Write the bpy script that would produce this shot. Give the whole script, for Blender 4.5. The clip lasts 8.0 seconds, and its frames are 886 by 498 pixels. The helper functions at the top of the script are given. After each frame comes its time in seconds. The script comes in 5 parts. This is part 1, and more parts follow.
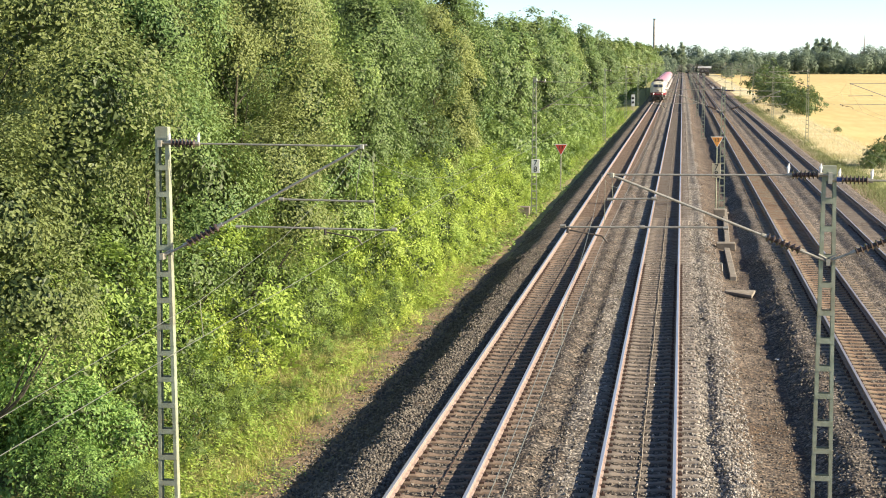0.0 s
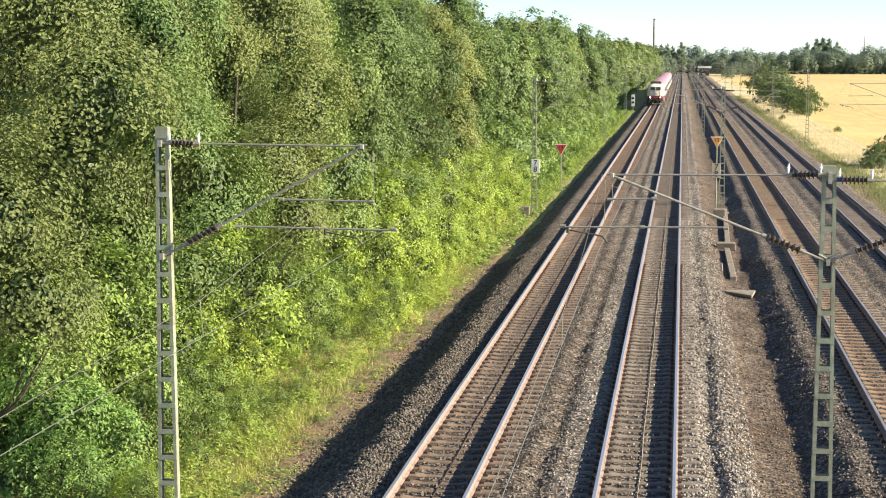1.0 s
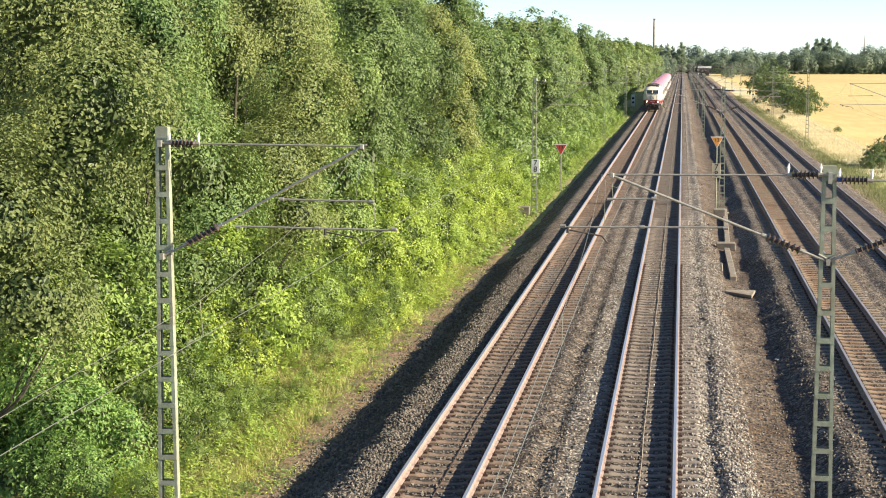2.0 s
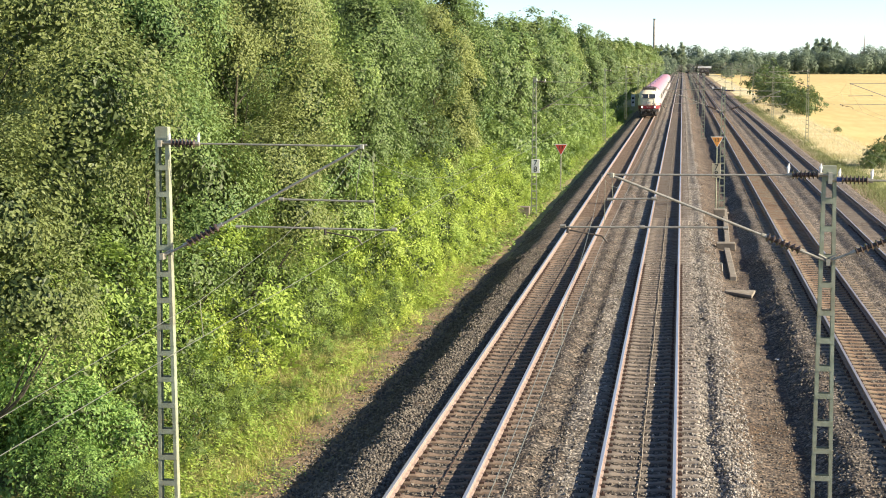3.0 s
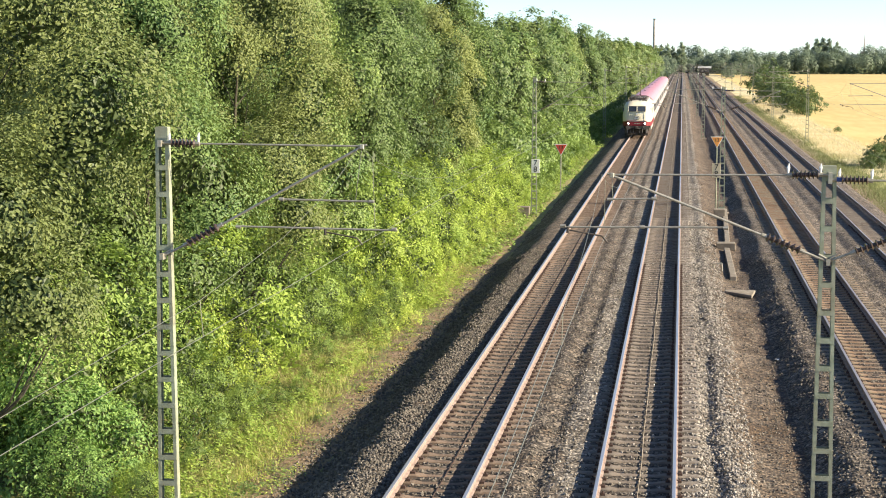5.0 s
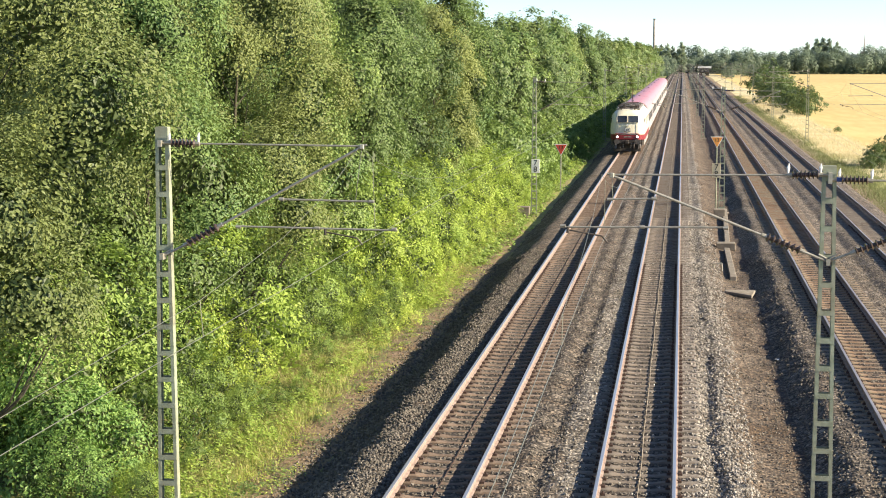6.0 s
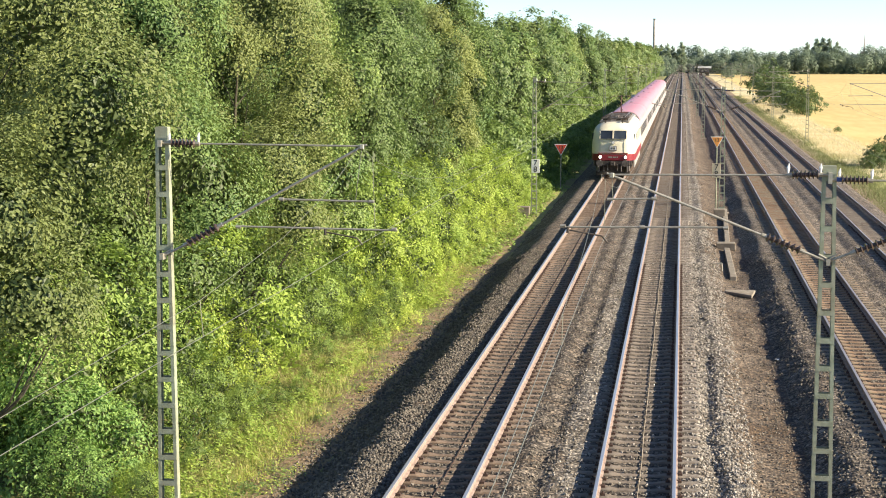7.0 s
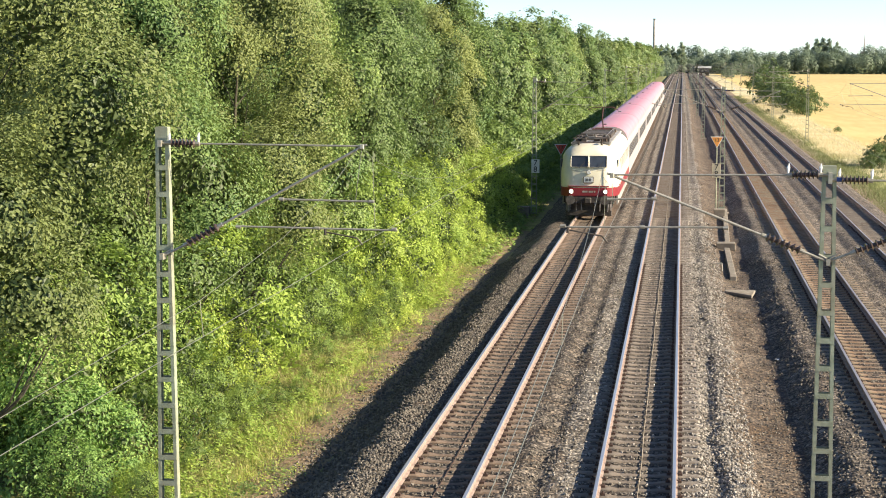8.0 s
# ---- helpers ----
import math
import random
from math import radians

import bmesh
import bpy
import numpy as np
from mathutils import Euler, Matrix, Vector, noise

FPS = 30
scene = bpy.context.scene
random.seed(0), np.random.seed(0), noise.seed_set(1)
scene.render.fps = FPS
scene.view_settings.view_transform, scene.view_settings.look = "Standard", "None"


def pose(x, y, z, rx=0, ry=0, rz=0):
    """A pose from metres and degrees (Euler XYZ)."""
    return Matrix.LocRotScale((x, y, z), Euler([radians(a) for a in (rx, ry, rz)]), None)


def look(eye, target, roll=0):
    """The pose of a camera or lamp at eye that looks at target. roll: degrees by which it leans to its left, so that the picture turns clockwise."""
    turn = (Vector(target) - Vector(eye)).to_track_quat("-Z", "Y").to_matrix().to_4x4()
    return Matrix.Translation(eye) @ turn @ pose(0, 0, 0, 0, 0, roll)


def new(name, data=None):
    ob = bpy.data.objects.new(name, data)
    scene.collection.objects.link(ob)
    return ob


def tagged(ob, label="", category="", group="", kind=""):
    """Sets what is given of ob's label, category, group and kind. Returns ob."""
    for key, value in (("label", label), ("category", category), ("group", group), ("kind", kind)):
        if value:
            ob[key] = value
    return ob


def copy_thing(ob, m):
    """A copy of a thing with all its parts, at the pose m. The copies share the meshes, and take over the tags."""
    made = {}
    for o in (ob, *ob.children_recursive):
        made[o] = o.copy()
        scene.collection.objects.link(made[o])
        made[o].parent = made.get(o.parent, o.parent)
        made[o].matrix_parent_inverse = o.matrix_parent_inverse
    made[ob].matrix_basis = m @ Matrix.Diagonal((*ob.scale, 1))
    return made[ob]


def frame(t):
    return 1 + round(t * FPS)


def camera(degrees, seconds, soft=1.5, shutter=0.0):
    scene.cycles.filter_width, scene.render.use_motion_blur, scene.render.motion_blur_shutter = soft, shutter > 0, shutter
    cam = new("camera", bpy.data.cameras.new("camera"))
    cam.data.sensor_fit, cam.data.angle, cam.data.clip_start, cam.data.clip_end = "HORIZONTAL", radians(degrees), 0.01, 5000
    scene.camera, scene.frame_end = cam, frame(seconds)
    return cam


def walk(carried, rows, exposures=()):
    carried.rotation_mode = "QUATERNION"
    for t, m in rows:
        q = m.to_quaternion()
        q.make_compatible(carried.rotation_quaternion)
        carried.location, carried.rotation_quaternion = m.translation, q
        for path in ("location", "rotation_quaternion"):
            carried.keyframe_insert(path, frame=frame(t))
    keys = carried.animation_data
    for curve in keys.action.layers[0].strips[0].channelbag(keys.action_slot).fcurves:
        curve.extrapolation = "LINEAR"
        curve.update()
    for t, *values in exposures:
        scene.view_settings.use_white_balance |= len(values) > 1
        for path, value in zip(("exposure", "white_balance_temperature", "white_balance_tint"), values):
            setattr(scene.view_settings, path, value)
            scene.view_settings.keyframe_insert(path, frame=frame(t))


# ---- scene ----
# Plan: y runs along the straight tracks, away from the bridge; z = 0 is the rail head.
CAM_Z = 8.281
cam = camera(29.57, 8.0, soft=1.0)
HERE = pose(0, 0, CAM_Z, 90 - 6.465, 0, 8.078)
walk(cam, [(0.0, HERE), (8.0, HERE)], exposures=[(0.0, 1.35, 6700, 10), (8.0, 1.35, 6700, 10)])

TRACKS = (-4.735, -0.79, 5.425, 9.42)      # track centre lines
MASTS_Y = (26.0, 98.4, 190.0, 262.0, 335.0, 408.0, 480.0, 552.0)
SPEED, NOSE_Y = 31.0, 86.3               # m/s, and where the train's nose is at the end
SUN_ELEV, SUN_AZ = 23.5, 97.0            # degrees; azimuth clockwise from +y

# ---- light ----
world = bpy.data.worlds.new("sky")
scene.world = world
world.use_nodes = True
wn = world.node_tree.nodes
sky = wn.new("ShaderNodeTexSky")
sky.sky_type = "NISHITA"
sky.sun_disc = False
sky.sun_elevation, sky.sun_rotation = radians(SUN_ELEV), radians(SUN_AZ)
sky.air_density, sky.dust_density, sky.ozone_density = 0.6, 0.1, 2.6
world.node_tree.links.new(sky.outputs[0], wn["Background"].inputs[0])
wn["Background"].inputs[1].default_value = 0.088
sun = new("sun", bpy.data.lights.new("sun", "SUN"))
sun.data.energy, sun.data.angle, sun.data.color = 5.0, radians(0.6), (1.0, 0.88, 0.68)
sd = Vector((math.sin(radians(SUN_AZ)) * math.cos(radians(SUN_ELEV)), math.cos(radians(SUN_AZ)) * math.cos(radians(SUN_ELEV)), math.sin(radians(SUN_ELEV))))
sun.matrix_world = look(sd * 300, (0, 0, 0))


# ---- materials ----
def mat(name, c1, c2, scale=3.0, rough=0.8, metal=0.0, bump=0.0, bscale=40.0, c3=None, scale3=0.4, mix3=0.5, island=0.0, objrand=0.0, stretch=None):
    """Two colours in fine noise, a third in broad patches, relief, and variation from piece to piece."""
    m = bpy.data.materials.new(name)
    m.use_nodes = True
    nt = m.node_tree
    N, L = nt.nodes, nt.links
    b = N["Principled BSDF"]
    geo = N.new("ShaderNodeTexCoord")
    src = geo.outputs["Object"]
    if stretch:
        mp = N.new("ShaderNodeMapping")
        mp.inputs["Scale"].default_value = stretch
        L.new(src, mp.inputs[0])
        src = mp.outputs[0]
    n1 = N.new("ShaderNodeTexNoise")
    n1.inputs["Scale"].default_value, n1.inputs["Detail"].default_value = scale, 6
    L.new(src, n1.inputs["Vector"])
    r = N.new("ShaderNodeValToRGB")
    r.color_ramp.elements[0].position, r.color_ramp.elements[1].position = 0.35, 0.65
    r.color_ramp.elements[0].color, r.color_ramp.elements[1].color = (*c1, 1), (*c2, 1)
    L.new(n1.outputs[0], r.inputs[0])
    out = r.outputs[0]
    if c3:
        n3 = N.new("ShaderNodeTexNoise")
        n3.inputs["Scale"].default_value, n3.inputs["Detail"].default_value = scale3, 4
        L.new(src, n3.inputs["Vector"])
        r3 = N.new("ShaderNodeValToRGB")
        r3.color_ramp.elements[0].position, r3.color_ramp.elements[1].position = 0.42, 0.62
        r3.color_ramp.elements[0].color, r3.color_ramp.elements[1].color = (0, 0, 0, 1), (mix3, mix3, mix3, 1)
        L.new(n3.outputs[0], r3.inputs[0])
        mx = N.new("ShaderNodeMixRGB")
        L.new(r3.outputs[0], mx.inputs[0])
        L.new(out, mx.inputs[1])
        mx.inputs[2].default_value = (*c3, 1)
        out = mx.outputs[0]
    for amount, node, sock in ((island, "ShaderNodeNewGeometry", "Random Per Island"), (objrand, "ShaderNodeObjectInfo", "Random")):
        if amount:
            g = N.new(node)
            mr = N.new("ShaderNodeMapRange")
            mr.inputs[3].default_value, mr.inputs[4].default_value = 1 - amount, 1 + amount
            L.new(g.outputs[sock], mr.inputs[0])
            hs = N.new("ShaderNodeHueSaturation")
            L.new(mr.outputs[0], hs.inputs["Value"])
            L.new(out, hs.inputs["Color"])
            out = hs.outputs[0]
    L.new(out, b.inputs["Base Color"])
    b.inputs["Roughness"].default_value, b.inputs["Metallic"].default_value = rough, metal
    if bump:
        n2 = N.new("ShaderNodeTexNoise")
        n2.inputs["Scale"].default_value, n2.inputs["Detail"].default_value = bscale, 3
        L.new(src, n2.inputs["Vector"])
        bp = N.new("ShaderNodeBump")
        bp.inputs["Strength"].default_value, bp.inputs["Distance"].default_value = min(bump, 1), 0.02
        L.new(n2.outputs[0], bp.inputs["Height"])
        L.new(bp.outputs[0], b.inputs["Normal"])
    return m


def leafmat(name, c1, c2, trans=0.35, rough=0.55, obj=0.18, patch=None, pscale=0.5):
    """Leaves: coloured leaf by leaf and plant by plant, light shining through."""
    m = bpy.data.materials.new(name)
    m.use_nodes = True
    nt = m.node_tree
    N, L = nt.nodes, nt.links
    b = N["Principled BSDF"]
    g = N.new("ShaderNodeNewGeometry")
    mx = N.new("ShaderNodeMixRGB")
    mx.inputs[1].default_value, mx.inputs[2].default_value = (*c1, 1), (*c2, 1)
    L.new(g.outputs["Random Per Island"], mx.inputs[0])
    oi = N.new("ShaderNodeObjectInfo")
    hs = N.new("ShaderNodeHueSaturation")
    mr = N.new("ShaderNodeMapRange")
    mr.inputs[3].default_value, mr.inputs[4].default_value = 1 - obj, 1 + obj
    L.new(oi.outputs["Random"], mr.inputs[0])
    mh = N.new("ShaderNodeMapRange")
    mh.inputs[3].default_value, mh.inputs[4].default_value = 0.509, 0.491
    L.new(oi.outputs["Random"], mh.inputs[0])
    L.new(mr.outputs[0], hs.inputs["Value"])
    L.new(mh.outputs[0], hs.inputs["Hue"])
    col = mx.outputs[0]
    if patch:
        tc = N.new("ShaderNodeTexCoord")
        n3 = N.new("ShaderNodeTexNoise")
        n3.inputs["Scale"].default_value, n3.inputs["Detail"].default_value = pscale, 3
        L.new(tc.outputs["Object"], n3.inputs["Vector"])
        mp = N.new("ShaderNodeMapRange")
        mp.inputs[1].default_value, mp.inputs[2].default_value = 0.42, 0.66
        mp.inputs[3].default_value, mp.inputs[4].default_value = 0.0, 0.85
        L.new(n3.outputs[0], mp.inputs[0])
        m3 = N.new("ShaderNodeMixRGB")
        L.new(mp.outputs[0], m3.inputs[0])
        L.new(col, m3.inputs[1])
        m3.inputs[2].default_value = (*patch, 1)
        col = m3.outputs[0]
    L.new(col, hs.inputs["Color"])
    L.new(hs.outputs[0], b.inputs["Base Color"])
    b.inputs["Roughness"].default_value = rough
    t = N.new("ShaderNodeBsdfTranslucent")
    L.new(hs.outputs[0], t.inputs[0])
    ms = N.new("ShaderNodeMixShader")
    ms.inputs[0].default_value = trans
    L.new(b.outputs[0], ms.inputs[1])
    L.new(t.outputs[0], ms.inputs[2])
    L.new(ms.outputs[0], N["Material Output"].inputs[0])
    return m


def glow(name, c, s):
    m = bpy.data.materials.new(name)
    m.use_nodes = True
    b = m.node_tree.nodes["Principled BSDF"]
    b.inputs["Base Color"].default_value = (*c, 1)
    b.inputs["Emission Color"].default_value = (*c, 1)
    b.inputs["Emission Strength"].default_value = s
    return m


def gravel(name, dark, light, tint, cell=12.0):
    """Crushed stone: a tone for each stone, dark joints, broad stains, relief."""
    m = bpy.data.materials.new(name)
    m.use_nodes = True
    N, L = m.node_tree.nodes, m.node_tree.links
    b = N["Principled BSDF"]
    tc = N.new("ShaderNodeTexCoord")
    vo = N.new("ShaderNodeTexVoronoi")
    vo.inputs["Scale"].default_value = cell
    L.new(tc.outputs["Object"], vo.inputs["Vector"])
    sp = N.new("ShaderNodeSeparateColor")
    L.new(vo.outputs["Color"], sp.inputs[0])
    r = N.new("ShaderNodeValToRGB")
    e = r.color_ramp.elements
    e[0].position, e[1].position = 0.0, 0.95
    e[0].color, e[1].color = (*dark, 1), (*light, 1)
    mid = e.new(0.6)
    mid.color = (*[0.6 * a + 0.4 * c for a, c in zip(dark, light)], 1)
    L.new(sp.outputs[0], r.inputs[0])
    joint = N.new("ShaderNodeMapRange")
    joint.inputs[1].default_value, joint.inputs[2].default_value = 0.9, 0.45
    joint.inputs[3].default_value, joint.inputs[4].default_value = 0.25, 1.0
    L.new(vo.outputs["Distance"], joint.inputs[0])
    n3 = N.new("ShaderNodeTexNoise")
    n3.inputs["Scale"].default_value, n3.inputs["Detail"].default_value = 0.7, 5
    L.new(tc.outputs["Object"], n3.inputs["Vector"])
    rr = N.new("ShaderNodeValToRGB")
    rr.color_ramp.elements[0].position, rr.color_ramp.elements[1].position = 0.38, 0.66
    rr.color_ramp.elements[0].color, rr.color_ramp.elements[1].color = (1, 1, 1, 1), (*tint, 1)
    L.new(n3.outputs[0], rr.inputs[0])
    m1 = N.new("ShaderNodeMixRGB")
    m1.blend_type = "MULTIPLY"
    m1.inputs[0].default_value = 1
    L.new(r.outputs[0], m1.inputs[1])
    L.new(rr.outputs[0], m1.inputs[2])
    m2 = N.new("ShaderNodeMixRGB")
    m2.blend_type = "MULTIPLY"
    m2.inputs[0].default_value = 1
    L.new(m1.outputs[0], m2.inputs[1])
    L.new(joint.outputs[0], m2.inputs[2])
    L.new(m2.outputs[0], b.inputs["Base Color"])
    b.inputs["Roughness"].default_value = 0.92
    bp = N.new("ShaderNodeBump")
    bp.invert = True
    bp.inputs["Strength"].default_value, bp.inputs["Distance"].default_value = 0.9, 0.03
    L.new(vo.outputs["Distance"], bp.inputs["Height"])
    L.new(bp.outputs[0], b.inputs["Normal"])
    return m


M = {}
M["ballast"] = gravel("ballast", (0.030, 0.024, 0.019), (0.36, 0.30, 0.24), (0.62, 0.54, 0.46))
M["ballast_light"] = gravel("ballast_light", (0.06, 0.051, 0.043), (0.48, 0.43, 0.365), (0.66, 0.60, 0.54))
M["stone"] = mat("stone", (0.085, 0.075, 0.062), (0.20, 0.175, 0.145), 9, 0.9, island=0.5)
M["stone_pale"] = mat("stone_pale", (0.18, 0.165, 0.145), (0.39, 0.355, 0.31), 9, 0.9, island=0.5)
M["rail"] = mat("rail", (0.23, 0.165, 0.135), (0.34, 0.26, 0.22), 6, 0.75, bump=0.2)
M["railhead"] = mat("railhead", (0.50, 0.48, 0.48), (0.64, 0.62, 0.61), 3, 0.32, metal=0.75, stretch=(4, 0.2, 1))
M["railhead_dull"] = mat("railhead_dull", (0.33, 0.28, 0.26), (0.46, 0.42, 0.40), 3, 0.42, metal=0.55, stretch=(4, 0.2, 1))
M["sleeper"] = mat("sleeper", (0.165, 0.140, 0.116), (0.245, 0.212, 0.178), 7, 0.9, bump=0.4, bscale=60, c3=(0.15, 0.11, 0.08), scale3=2.5, mix3=0.6, objrand=0.15)
M["clip"] = mat("clip", (0.05, 0.035, 0.03), (0.10, 0.06, 0.045), 20, 0.7, metal=0.3)
M["ground"] = mat("ground", (0.20, 0.22, 0.05), (0.36, 0.35, 0.12), 1.5, 0.95, bump=0.8, bscale=14, c3=(0.22, 0.17, 0.10), scale3=0.35, mix3=0.7)
M["straw"] = mat("straw", (0.57, 0.465, 0.26), (0.73, 0.62, 0.39), 2.0, 0.95, bump=0.6, bscale=20, c3=(0.30, 0.30, 0.11), scale3=0.12, mix3=0.5)
M["wheat"] = mat("wheat", (0.58, 0.42, 0.155), (0.68, 0.51, 0.21), 0.6, 0.95, bump=0.5, bscale=8, c3=(0.50, 0.37, 0.14), scale3=0.02, mix3=0.6, stretch=(1, 0.15, 1))
M["dirt"] = mat("dirt", (0.13, 0.085, 0.055), (0.40, 0.285, 0.19), 16, 0.95, bump=1.0, bscale=30, c3=(0.20, 0.165, 0.07), scale3=1.3, mix3=0.6)
M["ballast_oily"] = gravel("ballast_oily", (0.026, 0.021, 0.017), (0.24, 0.20, 0.16), (0.62, 0.56, 0.50))
M["ballast_rust"] = gravel("ballast_rust", (0.038, 0.027, 0.020), (0.225, 0.165, 0.118), (0.62, 0.54, 0.46))
M["cess"] = gravel("cess", (0.05, 0.037, 0.027), (0.29, 0.225, 0.165), (0.62, 0.52, 0.40), 14.0)
M["concrete"] = mat("concrete", (0.20, 0.175, 0.14), (0.30, 0.265, 0.215), 5, 0.9, bump=0.4, bscale=50, c3=(0.15, 0.12, 0.09), scale3=1.4, mix3=0.6)
M["mast"] = mat("mast_paint", (0.265, 0.30, 0.21), (0.37, 0.40, 0.295), 8, 0.55, metal=0.2, bump=0.15, c3=(0.25, 0.18, 0.12), scale3=1.6, mix3=0.35)
M["galv"] = mat("galvanised", (0.34, 0.32, 0.26), (0.47, 0.44, 0.37), 12, 0.45, metal=0.5, bump=0.1)
M["insul"] = mat("insulator", (0.05, 0.036, 0.03), (0.10, 0.072, 0.06), 10, 0.16)
M["insulblue"] = mat("insulator_blue", (0.03, 0.07, 0.22), (0.05, 0.10, 0.30), 10, 0.3)
M["wire"] = mat("wire", (0.15, 0.155, 0.125), (0.22, 0.22, 0.18), 8, 0.5, metal=0.4)
M["white"] = mat("white_paint", (0.72, 0.72, 0.70), (0.82, 0.82, 0.79), 5, 0.5, c3=(0.6, 0.57, 0.5), scale3=3, mix3=0.3)
# cream board, its shaded dullness put into the colour
M["boardcream"] = mat("shade_dimmed_board", (0.42, 0.38, 0.27), (0.55, 0.50, 0.37), 5, 0.6, c3=(0.36, 0.28, 0.18), scale3=3, mix3=0.5)
M["black"] = mat("black_paint", (0.015, 0.015, 0.016), (0.03, 0.03, 0.03), 6, 0.5)
M["signred"] = mat("sign_red", (0.50, 0.05, 0.03), (0.60, 0.08, 0.05), 6, 0.5)
M["signorange"] = mat("sign_orange", (0.75, 0.30, 0.06), (0.85, 0.38, 0.09), 6, 0.5)
M["cream"] = mat("cream_paint", (0.72, 0.67, 0.50), (0.80, 0.75, 0.58), 2, 0.38, c3=(0.62, 0.56, 0.42), scale3=0.7, mix3=0.3)
M["red"] = mat("red_paint", (0.19, 0.014, 0.02), (0.24, 0.02, 0.027), 2, 0.38, c3=(0.32, 0.03, 0.04), scale3=0.8, mix3=0.35)
M["coachred"] = mat("coach_red", (0.56, 0.19, 0.21), (0.64, 0.25, 0.27), 1.2, 0.36, c3=(0.56, 0.29, 0.29), scale3=0.4, mix3=0.5)
M["coachwhite"] = mat("coach_white", (0.34, 0.30, 0.30), (0.41, 0.36, 0.36), 2, 0.42, c3=(0.60, 0.54, 0.50), scale3=0.6, mix3=0.3)
M["coachgrey"] = mat("coach_grey", (0.10, 0.098, 0.098), (0.14, 0.137, 0.137), 2, 0.4)
M["roof"] = mat("roof_grey", (0.30, 0.28, 0.26), (0.42, 0.40, 0.36), 2, 0.6, c3=(0.2, 0.17, 0.14), scale3=0.9, mix3=0.5)
M["roofgear"] = mat("roof_gear", (0.10, 0.10, 0.098), (0.20, 0.195, 0.185), 5, 0.6, metal=0.2, bump=0.2, c3=(0.09, 0.055, 0.045), scale3=1.6, mix3=0.7)
M["under"] = mat("underframe", (0.035, 0.03, 0.027), (0.075, 0.06, 0.05), 6, 0.8, bump=0.3)
M["wheel"] = mat("wheel_steel", (0.10, 0.08, 0.07), (0.2, 0.17, 0.15), 6, 0.5, metal=0.6)
M["panto"] = mat("pantograph_red", (0.085, 0.035, 0.03), (0.13, 0.05, 0.04), 8, 0.5)
M["tint"] = mat("tinted_glass", (0.09, 0.09, 0.095), (0.13, 0.13, 0.135), 2, 0.2)
M["glass"] = mat("dark_glass", (0.035, 0.045, 0.06), (0.05, 0.06, 0.08), 2, 0.08)
M["lampglow"] = glow("headlight_glow", (1.0, 0.97, 0.88), 6.0)
M["bark"] = mat("bark", (0.035, 0.032, 0.022), (0.075, 0.065, 0.045), 9, 0.95, bump=0.8, stretch=(1, 1, 0.25))
M["leaf_a"] = leafmat("leaf_olive", (0.180, 0.220, 0.064), (0.295, 0.340, 0.108), 0.40, obj=0.20, patch=(0.208, 0.254, 0.092), pscale=0.45)
M["leaf_b"] = leafmat("leaf_green", (0.125, 0.195, 0.050), (0.245, 0.330, 0.092), 0.36, obj=0.24, patch=(0.116, 0.209, 0.070), pscale=0.45)
M["leaf_m"] = leafmat("leaf_mid", (0.15, 0.21, 0.065), (0.225, 0.295, 0.10), 0.4, 0.55, obj=0.30, patch=(0.20, 0.25, 0.08), pscale=0.4)
M["leaf_n"] = leafmat("leaf_mid_green", (0.115, 0.19, 0.058), (0.185, 0.265, 0.085), 0.4, 0.55, obj=0.30, patch=(0.15, 0.21, 0.07), pscale=0.4)
M["leaf_c"] = leafmat("leaf_bright", (0.235, 0.35, 0.05), (0.42, 0.53, 0.11), 0.44, patch=(0.35, 0.45, 0.08), pscale=0.6)
M["leaf_g"] = leafmat("leaf_shrub", (0.14, 0.225, 0.05), (0.275, 0.38, 0.09), 0.34, obj=0.25, patch=(0.23, 0.33, 0.07), pscale=0.6)
M["leaf_y"] = leafmat("leaf_yellow_green", (0.24, 0.355, 0.054), (0.54, 0.64, 0.135), 0.42, obj=0.15, patch=(0.385, 0.47, 0.095), pscale=0.7)
# distant leaves: air haze put into paler greens, palest on the poplars
M["leaf_p"] = leafmat("leaf_poplar_hazy", (0.19, 0.25, 0.165), (0.27, 0.33, 0.215), 0.5)
M["leaf_d"] = leafmat("leaf_far_hazy", (0.15, 0.205, 0.14), (0.22, 0.28, 0.185), 0.5)
M["leaf_e"] = leafmat("leaf_dark", (0.085, 0.135, 0.045), (0.165, 0.225, 0.08), 0.38)
M["leaf_f"] = leafmat("leaf_feathery", (0.17, 0.30, 0.075), (0.34, 0.50, 0.14), 0.42)
# inner leaves: the crown's shade put into a darker green
M["leaf_shade"] = leafmat("leaf_inner_shaded", (0.06, 0.09, 0.028), (0.10, 0.14, 0.045), 0.3, obj=0.2)
M["bankgrass"] = leafmat("grass_bank", (0.10, 0.13, 0.035), (0.23, 0.25, 0.10), 0.25)
M["seedgrass"] = leafmat("grass_seed", (0.34, 0.33, 0.11), (0.50, 0.47, 0.20), 0.3, obj=0.05)
M["fargrass"] = leafmat("grass_far", (0.13, 0.20, 0.04), (0.30, 0.36, 0.09), 0.3, obj=0.05)
M["grass"] = leafmat("grass_green", (0.36, 0.43, 0.07), (0.60, 0.62, 0.17), 0.4, patch=(0.56, 0.54, 0.20), pscale=0.5)
M["drygrass"] = leafmat("grass_dry", (0.57, 0.47, 0.25), (0.79, 0.67, 0.41), 0.3, obj=0.05)
M["withered"] = leafmat("withered_weed", (0.20, 0.14, 0.07), (0.38, 0.28, 0.15), 0.25, obj=0.05)


